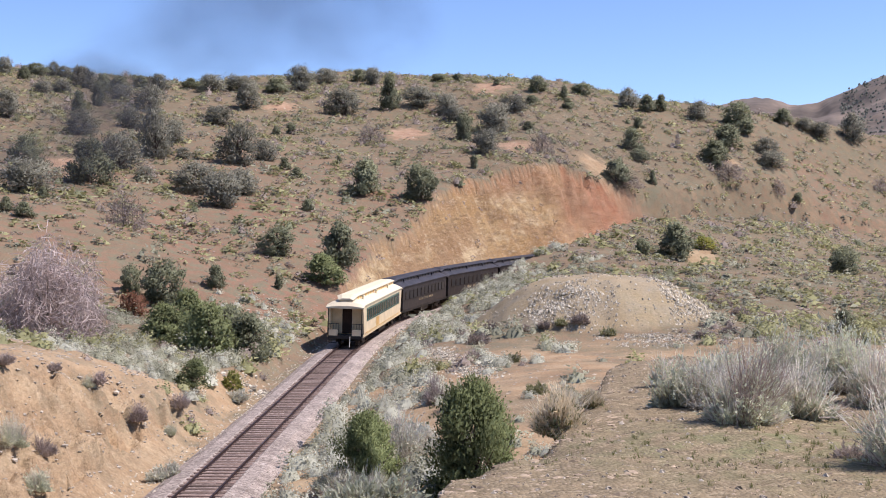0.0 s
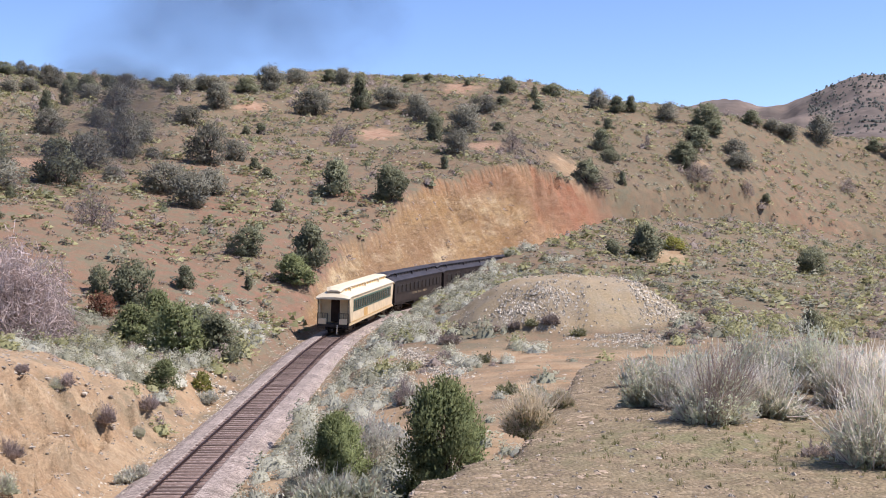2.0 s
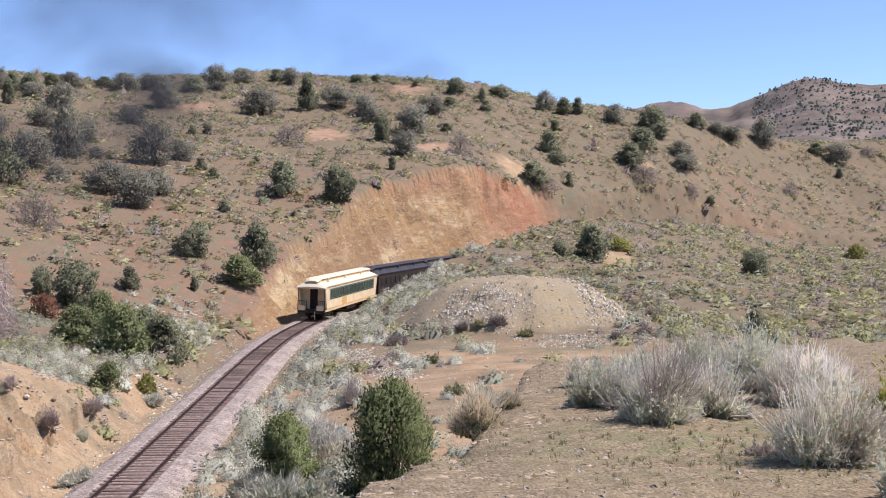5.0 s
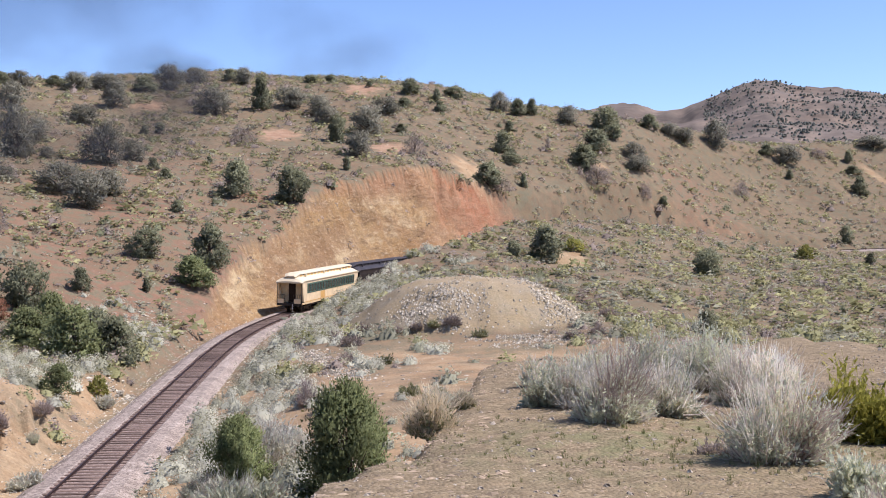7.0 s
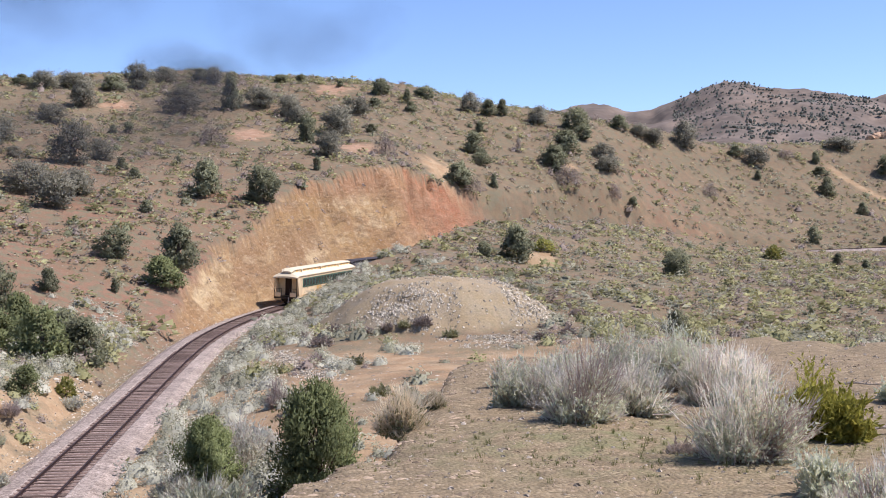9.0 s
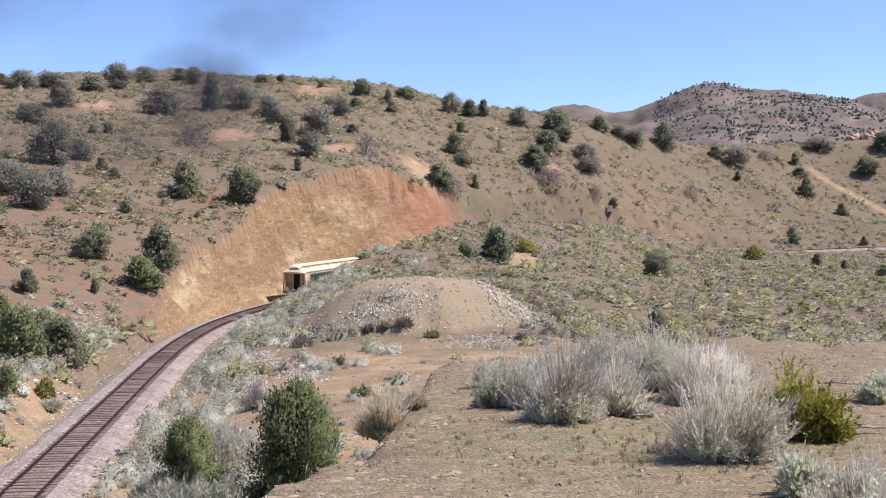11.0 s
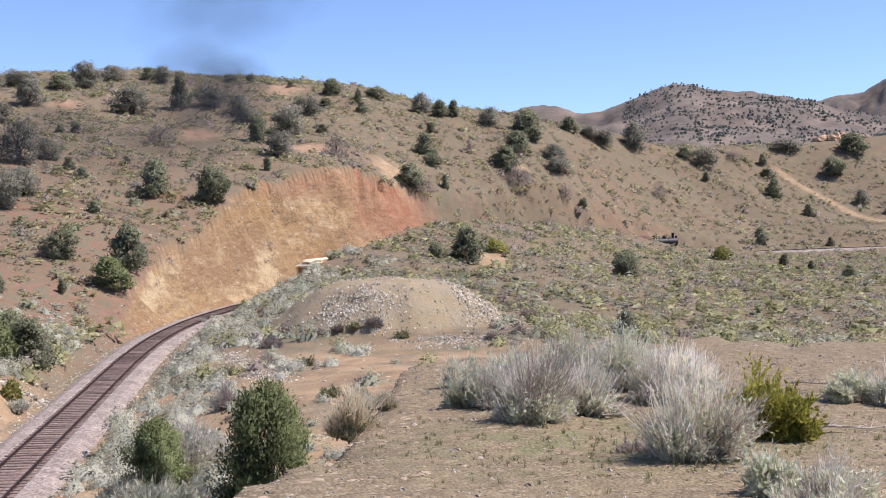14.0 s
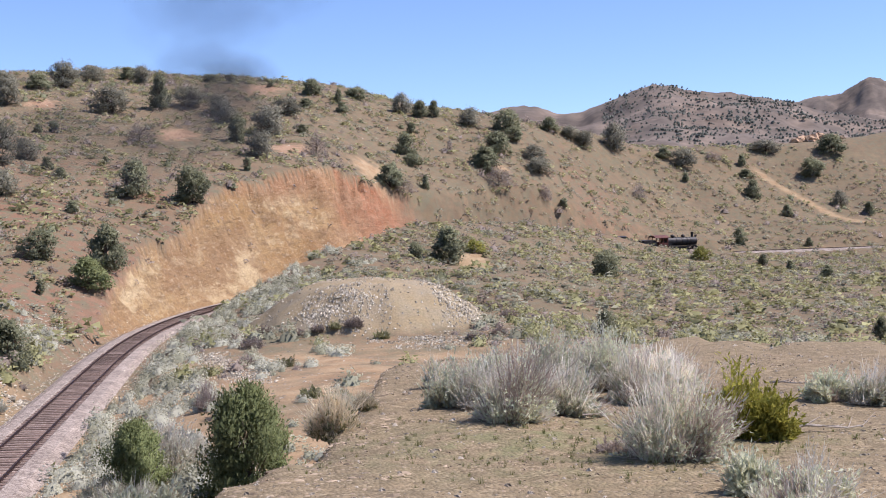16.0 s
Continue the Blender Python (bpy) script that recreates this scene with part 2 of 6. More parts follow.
    base = mix(mask("pale"), base, mix(span(middle, 0.4, 0.6), (0.35, 0.23, 0.127), (0.43, 0.31, 0.182)))
    base = mix(mask("scar"), base, mix(span(middle, 0.4, 0.6), (0.32, 0.19, 0.118), (0.40, 0.255, 0.165)))
    cells = N("ShaderNodeTexVoronoi")
    cells.inputs["Scale"].default_value = 32
    L(tex.outputs["Object"], cells.inputs["Vector"])
    tone = N("ShaderNodeSeparateColor")
    L(cells.outputs["Color"], tone.inputs[0])
    gravel = mix(span(tone.outputs[0], 0.1, 0.95), (0.155, 0.117, 0.07), (0.355, 0.276, 0.172))
    fines = mix(span(wave(2.2, 7, 0.7), 0.4, 0.62), (0.272, 0.204, 0.122), (0.182, 0.14, 0.086))
    gravel = mix(span(wave(5.0, 6, 0.7), 0.42, 0.56), gravel, fines)
    base = mix(mask("gravel"), base, gravel)
    base = mix(times(mask("rough"), span(wave(1.1, 8, 0.72), 0.5, 0.62, 0, 0.55)), base, (0.215, 0.14, 0.08))
    base = mix(times(mask("rough"), span(wave(2.7, 8, 0.75), 0.55, 0.63, 0, 0.5)), base, (0.47, 0.36, 0.23))
    base = mix(times(mask("grass"), span(wave(3.0, 6), 0.42, 0.62)), base, (0.19, 0.175, 0.09))
    speck = times(span(wave(0.8, 8, 0.78), 0.47, 0.55), span(wave(0.09, 3), 0.3, 0.55, 0.4, 0.95))
    base = mix(times(mask("wild"), speck), base, (0.168, 0.15, 0.095))
    shade = N("ShaderNodeVectorMath")
    shade.operation = "SCALE"
    L(base, shade.inputs[0])
    L(span(grit, 0.25, 0.75, 0.66, 1.3), shade.inputs["Scale"])
    L(shade.outputs[0], bsdf.inputs["Base Color"])
    bsdf.inputs["Roughness"].default_value = 0.95
    bsdf.inputs["Specular IOR Level"].default_value = 0.1
    b0, b1, b2 = N("ShaderNodeBump"), N("ShaderNodeBump"), N("ShaderNodeBump")
    b0.inputs["Distance"].default_value = 0.012
    b0.invert = True
    L(times(cells.outputs["Distance"], mask("gravel")), b0.inputs["Height"])
    b1.inputs["Strength"].default_value, b1.inputs["Distance"].default_value = 0.5, 0.07
    L(wave(0.9, 8, 0.65), b1.inputs["Height"])
    b2.inputs["Strength"].default_value, b2.inputs["Distance"].default_value = 0.6, 0.02
    L(grit, b2.inputs["Height"]), L(b1.outputs[0], b2.inputs["Normal"])
    b3 = N("ShaderNodeBump")
    b3.inputs["Distance"].default_value = 0.5
    L(times(mask("cut"), streak), b3.inputs["Height"]), L(b2.outputs[0], b3.inputs["Normal"])
    b4 = N("ShaderNodeBump")
    b4.inputs["Distance"].default_value = 0.22
    L(times(mask("rough"), wave(1.6, 6, 0.7, along)), b4.inputs["Height"]), L(b3.outputs[0], b4.inputs["Normal"])
    L(b4.outputs[0], b0.inputs["Normal"])
    L(b0.outputs[0], bsdf.inputs["Normal"])
    return m


def leaf_material(name, dark, light, rough=0.75, through_light=0.5):
    """Foliage: every leaf or twig takes a tone of its own between dark and light."""
    m = bpy.data.materials.new(name)
    m.use_nodes = True
    nt, bsdf = m.node_tree, m.node_tree.nodes["Principled BSDF"]
    N, L = nt.nodes.new, nt.links.new
    geo, mix, obj, tone = N("ShaderNodeNewGeometry"), N("ShaderNodeMix"), N("ShaderNodeObjectInfo"), N("ShaderNodeVectorMath")
    mix.data_type = "RGBA"
    L(geo.outputs["Random Per Island"], mix.inputs["Factor"])
    mix.inputs["A"].default_value, mix.inputs["B"].default_value = (*dark, 1), (*light, 1)
    mr = N("ShaderNodeMapRange")
    mr.inputs["To Min"].default_value, mr.inputs["To Max"].default_value = 0.78, 1.2
    L(obj.outputs["Random"], mr.inputs["Value"])
    big = N("ShaderNodeTexNoise")
    big.inputs["Scale"].default_value = 0.35
    L(geo.outputs["Position"], big.inputs["Vector"])
    mr2, mul = N("ShaderNodeMapRange"), N("ShaderNodeMath")
    mr2.inputs["From Min"].default_value, mr2.inputs["From Max"].default_value = 0.3, 0.7
    mr2.inputs["To Min"].default_value, mr2.inputs["To Max"].default_value = 0.75, 1.25
    L(big.outputs["Fac"], mr2.inputs["Value"])
    mul.operation = "MULTIPLY"
    L(mr.outputs[0], mul.inputs[0]), L(mr2.outputs[0], mul.inputs[1])
    tone.operation = "SCALE"
    L(mix.outputs["Result"], tone.inputs[0]), L(mul.outputs[0], tone.inputs["Scale"])
    L(tone.outputs[0], bsdf.inputs["Base Color"])
    bsdf.inputs["Roughness"].default_value = rough
    bsdf.inputs["Specular IOR Level"].default_value = 0.2
    if through_light:
        tr, ms = N("ShaderNodeBsdfTranslucent"), N("ShaderNodeMixShader")
        L(tone.outputs[0], tr.inputs["Color"])
        ms.inputs["Fac"].default_value = through_light
        L(bsdf.outputs[0], ms.inputs[1]), L(tr.outputs[0], ms.inputs[2])
        L(ms.outputs[0], nt.nodes["Material Output"].inputs["Surface"])
    return m


def stone_bed_material(name, dark, light, per_metre=11.0):
    """Crushed stone: every stone has a tone of its own and stands proud of the gaps between."""
    m = bpy.data.materials.new(name)
    m.use_nodes = True
    nt, bsdf = m.node_tree, m.node_tree.nodes["Principled BSDF"]
    N, L = nt.nodes.new, nt.links.new
    tex, cells, sep, mix, bump = N("ShaderNodeTexCoord"), N("ShaderNodeTexVoronoi"), N("ShaderNodeSeparateColor"), N("ShaderNodeMix"), N("ShaderNodeBump")
    patch, tone, shade = N("ShaderNodeTexNoise"), N("ShaderNodeMapRange"), N("ShaderNodeVectorMath")
    cells.inputs["Scale"].default_value, patch.inputs["Scale"].default_value = per_metre, 0.7
    patch.inputs["Detail"].default_value = 5
    mix.data_type = "RGBA"
    L(tex.outputs["Object"], cells.inputs["Vector"]), L(tex.outputs["Object"], patch.inputs["Vector"])
    L(cells.outputs["Color"], sep.inputs[0]), L(sep.outputs[0], mix.inputs["Factor"])
    mix.inputs["A"].default_value, mix.inputs["B"].default_value = (*dark, 1), (*light, 1)
    for k, v in zip(("From Min", "From Max", "To Min", "To Max"), (0.3, 0.7, 0.78, 1.2)):
        tone.inputs[k].default_value = v
    L(patch.outputs["Fac"], tone.inputs["Value"])
    shade.operation = "SCALE"
    L(mix.outputs["Result"], shade.inputs[0]), L(tone.outputs[0], shade.inputs["Scale"])
    L(shade.outputs[0], bsdf.inputs["Base Color"])
    bsdf.inputs["Roughness"].default_value, bsdf.inputs["Specular IOR Level"].default_value = 0.95, 0.1
    bump.invert = True
    bump.inputs["Strength"].default_value, bump.inputs["Distance"].default_value = 0.7, 0.05
    L(cells.outputs["Distance"], bump.inputs["Height"]), L(bump.outputs[0], bsdf.inputs["Normal"])
    return m


SOIL = soil_material()
BALLAST = stone_bed_material("ballast_stone", (0.185, 0.145, 0.12), (0.42, 0.35, 0.295))
RAIL = material("rusty_rail", (0.06, 0.036, 0.031), 0.55, 0.6, 0.2, 3, fine=60)
CRIB = stone_bed_material("stained_crib_ballast", (0.15, 0.11, 0.09), (0.35, 0.27, 0.225))
TIE = material("weathered_tie", (0.17, 0.118, 0.094), 0.9, vary=0.25, scale=3, fine=30, bump=0.01, random_object=0.35, spec=0.15)
CREAM = material("cream_paint", (0.72, 0.58, 0.37), 0.5, vary=0.05, scale=1.2, fine=20, dirt=(0.45, 0.33, 0.18), dirt_amount=0.35)
ROOF_CREAM = material("cream_roof_canvas", (0.66, 0.56, 0.38), 0.7, vary=0.06, scale=1.5, fine=12, dirt=(0.55, 0.45, 0.32), dirt_amount=0.4)
# buff, darker than the cream: the coach end's shade is put into it
BUFF = material("buff_shaded_end", (0.58, 0.45, 0.26), 0.6, vary=0.08, scale=2, fine=20)
OCHRE = material("ochre_stripe", (0.60, 0.36, 0.12), 0.5, vary=0.06, scale=2)
GREEN_BAND = material("green_window_band", (0.085, 0.14, 0.10), 0.45, vary=0.1, scale=2)
DIM_GLASS = material("dim_dusty_glass", (0.025, 0.025, 0.026), 0.35, vary=0.1, spec=0.25)
GLASS = material("dark_glass", (0.03, 0.045, 0.045), 0.12, vary=0.05, spec=0.6)
BLACKISH = material("black_iron", (0.022, 0.02, 0.02), 0.55, 0.3, 0.25, 2, fine=25, dirt=(0.07, 0.055, 0.045), dirt_amount=0.6, spec=0.4)
DARK_CAR = material("dark_brown_car_paint", (0.030, 0.025, 0.024), 0.5, vary=0.15, scale=1.2, fine=18, dirt=(0.065, 0.05, 0.042), dirt_amount=0.5, spec=0.35)
DARK_ROOF = material("dark_car_roof", (0.036, 0.033, 0.038), 0.6, vary=0.15, scale=0.8, fine=15, dirt=(0.075, 0.065, 0.065), dirt_amount=0.5)
DOORWAY_SHADE = material("doorway_shade_brown", (0.035, 0.022, 0.016), 0.8, vary=0.2, scale=2, spec=0.1)
GOLD = material("faded_gold_lettering", (0.42, 0.33, 0.19), 0.5, vary=0.1)
WHITE_METAL = material("whitish_metal", (0.6, 0.57, 0.5), 0.5, vary=0.1)
RED_CAB = material("rusty_red_cab", (0.13, 0.045, 0.035), 0.6, vary=0.2, scale=2)


# ---- mesh helpers ----
def mesh_of(name, verts, faces, mat, smooth=False):
    """A mesh from arrays: verts (n, 3), faces (m, 3) or (m, 4)."""
    verts, faces = np.asarray(verts, np.float32), np.asarray(faces, np.int32)
    me = bpy.data.meshes.new(name)
    k = faces.shape[1]
    me.vertices.add(len(verts)), me.loops.add(faces.size), me.polygons.add(len(faces))
    me.vertices.foreach_set("co", verts.ravel())
    me.loops.foreach_set("vertex_index", faces.ravel())
    me.polygons.foreach_set("loop_start", np.arange(0, faces.size, k, dtype=np.int32))
    me.polygons.foreach_set("use_smooth", np.full(len(faces), smooth))
    me.update(calc_edges=True)
    me.materials.append(mat)
    return me


def part(name, bm, mat, parent, label="", smooth=False):
    """Link a bmesh as one mesh object under a thing or a part."""
    me = bpy.data.meshes.new(name)
    if smooth:
        for f in bm.faces:
            f.smooth = True
    bm.to_mesh(me)
    bm.free()
    me.materials.append(mat)
    ob = new(name, me)
    ob.parent = parent
    if label:
        tagged(ob, label)
    return ob


def box(bm, x0, x1, y0, y1, z0, z1, bevel=0.0):
    r = bmesh.ops.create_cube(bm, size=1, matrix=Matrix.Translation(((x0 + x1) / 2, (y0 + y1) / 2, (z0 + z1) / 2)) @ Matrix.Diagonal((abs(x1 - x0), abs(y1 - y0), abs(z1 - z0), 1)))
    if bevel:
        edges = list({e for v in r["verts"] for e in v.link_edges})
        bmesh.ops.bevel(bm, geom=edges, offset=bevel, segments=2, affect="EDGES")
    return bm


def tube(bm, p, q, r0, r1=None, sides=12, caps=True):
    p, q = Vector(p), Vector(q)
    d = q - p
    m = Matrix.Translation((p + q) / 2) @ d.to_track_quat("Z", "Y").to_matrix().to_4x4()
    bmesh.ops.create_cone(bm, cap_ends=caps, segments=sides, radius1=r0, radius2=r0 if r1 is None else r1, depth=d.length, matrix=m)
    return bm


def loft(bm, sections, close_ends=True):
    """Skin over sections, each a list of points; all have the same number."""
    rings = [[bm.verts.new(p) for p in sec] for sec in sections]
    for a, b in zip(rings, rings[1:]):
        for i in range(len(a)):
            j = (i + 1) % len(a)
            bm.faces.new((a[i], a[j], b[j], b[i]))
    if close_ends:
        bm.faces.new(rings[0][::-1]), bm.faces.new(rings[-1])
    bmesh.ops.recalc_face_normals(bm, faces=bm.faces)
    return bm


# ---- the ground: one sheet round the camera out to the horizon ----
SCARS = [  # bare pale patches on the hill: x, y, half width, half depth
    (13.0, 217.1, 4.3, 8.0),
    (28.9, 220.9, 4.7, 8.0),
    (-33.1, 249.7, 3.6, 5.2),
    (-6.7, 227.3, 4.8, 8.0),
    (11.9, 284.6, 5.4, 8.0),
    (60.4, 252.7, 2.7, 2.0),
    (-52.1, 163.2, 2.4, 8.0),
    (32.6, 151.7, 3.3, 7.6),
    (-1.7, 63.5, 1.5, 6.0),
    (-2.9, 76.0, 1.0, 3.0),
]


RED_X, RED_Y, RED_A, RED_C = 86.0, 257.6, 12.2, 23.8      # bare orange slope beyond the cutting


def soil_masks(x, y, z, g):
    r, b, s, n = g["r"], g["b"], g["s"], g["n"]
    red = np.clip(1.25 - np.abs(b + 9) / 14, 0, 1) * np.clip((r - 85) / 25, 0, 1) * np.clip((230 - r) / 90, 0, 1)
    red = np.clip(red * (0.75 + 0.5 * waves(x, y, 22, 41)), 0, 1)
    red = np.maximum(red, np.clip(0.8 - np.hypot((x - 74) / 16, (y - 238) / 26), 0, 1))
    red = np.maximum(red, np.clip(1.0 - np.hypot((x - 6) / 9, (y - 66) / 9), 0, 0.3))
    red = np.maximum(red, np.clip(1.5 - 1.3 * np.hypot((x + 6.5) / 7, (y - 164.5) / 6), 0, 1))
    red = np.maximum(red, np.clip(1.1 - np.hypot((x - RED_X) / RED_A, (y - RED_Y) / RED_C) + 0.35 * waves(x, y, 7, 50), 0, 0.9))
    cut = np.clip(g["cut"] * 1.6, 0, 1)
    rust = np.clip((s - 195 - 4 * waves(x, y, 9, 46)) / 20, 0, 1) * np.clip((z + 5) / 5, 0, 1)
    rust = np.maximum(rust, np.clip((z - 7.5) / 4, 0, 0.4) * np.clip((s - 120) / 20, 0, 1))
    pale = np.zeros(x.shape)
    scar = np.zeros(x.shape)
    for k, (px, py, a, c) in enumerate(SCARS):
        bare = np.clip(1.6 - 1.5 * np.hypot((x - px) / a, (y - py) / c) + 0.3 * waves(x, y, 5, 43) + 0.25 * waves(x, y, 1.8, 45), 0, 0.9)
        if k in (0, 2, 3, 4, 6):
            scar = np.maximum(scar, bare)
        pale = np.maximum(pale, bare)
    # dirt road that slants over the far hill
    u = ((x - 146.3) * 12.1 - (y - 313.7) * 35.7) / 1421.0
    road = np.abs((x - 146.3 - 12.1 * u) * 0.947 + (y - 313.7 + 35.7 * u) * 0.321 - 1.2 * np.sin(u * 3.1))
    pale = np.maximum(pale, np.clip(1.8 - road / 1.1, 0, 0.85) * np.clip(u * 8, 0, 1) * np.clip((1.3 - u) * 4, 0, 1))
    near_bank = np.clip((26 - np.abs(n - 4)) / 4, 0, 1) * (n > 3) * np.clip((66 - s) / 6, 0, 1) * g["cut"]
    pale = np.maximum(pale, np.clip(0.8 + 0.25 * waves(x, y, 4, 38), 0, 1) * np.clip(near_bank, 0, 1))
    pale = np.maximum(pale, np.clip((84 - r) / 10, 0, 1) * np.clip((r - 22) / 8, 0, 1) * np.clip(0.62 + 0.3 * waves(x, y, 8, 48) + 0.2 * waves(x, y, 2.5, 49), 0.1, 0.8))
    cut = cut * np.clip((s - 106) / 12, 0, 1) * np.clip((228 - s) / 10, 0, 1)
    pale = np.maximum(pale, (0.2 + 0.25 * waves(x, y, 6, 47)) * np.clip(g["cut"] * 1.4, 0, 1) * np.clip((s - 262) / 12, 0, 1) * np.clip((330 - s) / 20, 0, 1) * (n > 3))
    grey = np.clip(g["heap"], 0, 1)
    gravel = np.maximum(g["bench"], 0.15 * near_bank)
    grass = g["bench"] * np.clip(1.3 - np.hypot((x - 2.9) / 2.2, (y - 8.9) / 1.5), 0, 1) + 0.35 * np.clip((r - 60) / 20, 0, 1) * np.clip(waves(x, y, 15, 44), 0, 1) * (b > 8)
    return dict(red=red, scar=scar, cut=cut, rust=rust, pale=pale, grey=grey, gravel=gravel, grass=np.clip(grass, 0, 1), rough=np.clip(cut + near_bank, 0, 1),
                wild=np.clip((r - 40) / 15, 0, 1) * (1 - np.clip(cut + pale + grey, 0, 1)))


def build_ground():
    bear = np.concatenate([np.arange(-180, -24, 3.0), np.arange(-24, 36, 0.19), np.arange(36, 180, 3.0)])
    rr = np.concatenate([[0.0], np.geomspace(1.5, 36, 120), np.linspace(36.3, 60, 75), np.linspace(60.5, 215, 230), np.geomspace(216, 520, 130), np.geomspace(540, 4300, 36)])
    B, R = np.meshgrid(np.radians(bear), rr, indexing="ij")
    x, y = (R * np.sin(B)).ravel(), (R * np.cos(B)).ravel()
    z, g = ground(x, y)
    nb, nr = len(bear), len(rr)
    i, j = np.meshgrid(np.arange(nb), np.arange(nr - 1), indexing="ij")
    i2 = (i + 1) % nb
    faces = np.stack([i * nr + j, i * nr + j + 1, i2 * nr + j + 1, i2 * nr + j], -1).reshape(-1, 4)
    me = mesh_of("ground", np.stack([x, y, z], 1), faces[:, ::-1], SOIL, True)
    for name, v in soil_masks(x, y, z, g).items():
        me.attributes.new(name, "FLOAT", "POINT").data.foreach_set("value", v.astype(np.float32))
    lie = np.stack([g["s"] * 0.38, np.clip(g["n"], -60, 60), z], 1)
    me.attributes.new("lie", "FLOAT_VECTOR", "POINT").data.foreach_set("vector", lie.astype(np.float32).ravel())
    tagged(new("ground", me), "dry brown desert hillside with a railway cutting and gravelly bench", "ground", kind="structure")


build_ground()


# ---- train ----
def rear_at(t):
    """Way along the track of the train's rear buffer beam."""
    return np.interp(t, [0, 2.5, 5.5, 9, 12.5, 16], [96.3, 108.9, 124.3, 142.6, 160.6, 178.3])


def roof_section(y, half, eave, rise, inset=0.0):
    """A clerestory roof's lower arch as a closed ring of points at y."""
    pts = []
    for k in range(13):
        a = -1 + 2 * k / 12
        pts.append((a * half, y, eave + rise * (1 - abs(a) ** 2.3) - inset))
    return pts + [(half, y, eave - 0.09), (-half, y, eave - 0.09)]


def bogie(parent, y, wheels):
    """A four-wheel truck centred at y."""
    truck = new("truck")
    truck.parent, truck.location = parent, (0, y, 0)
    for side in (-1, 1):
        bm = bmesh.new()
        box(bm, side * 1.0 - 0.06, side * 1.0 + 0.06, -1.55, 1.55, 0.42, 0.60, 0.02)
        box(bm, side * 1.0 - 0.05, side * 1.0 + 0.05, -0.5, 0.5, 0.22, 0.42, 0.02)
        for yy in (-1.1, 1.1):
            box(bm, side * 1.0 - 0.08, side * 1.0 + 0.1, yy - 0.16, yy + 0.16, 0.26, 0.62, 0.02)
        part("side_frame", bm, BLACKISH, truck)
    bm = bmesh.new()
    box(bm, -1.0, 1.0, -0.22, 0.22, 0.45, 0.78, 0.02)
    part("bolster", bm, BLACKISH, truck)
    for yy in (-1.1, 1.1):
        bm = bmesh.new()
        for side in (-1, 1):
            tube(bm, (side * 0.69, 0, 0), (side * 0.82, 0, 0), 0.42, sides=20)
            tube(bm, (side * 0.66, 0, 0), (side * 0.69, 0, 0), 0.455, sides=20)
            for k in range(5):
                a = k * 2 * math.pi / 5
                tube(bm, (side * 0.83, 0.24 * math.cos(a), 0.24 * math.sin(a)), (side * 0.822, 0.24 * math.cos(a), 0.24 * math.sin(a)), 0.07, sides=8)
        tube(bm, (-0.8, 0, 0), (0.8, 0, 0), 0.075, sides=8)
        w = part("wheelset", bm, BLACKISH, truck)
        w.location = (0, yy, 0.42)
        wheels.append(w)
    return truck


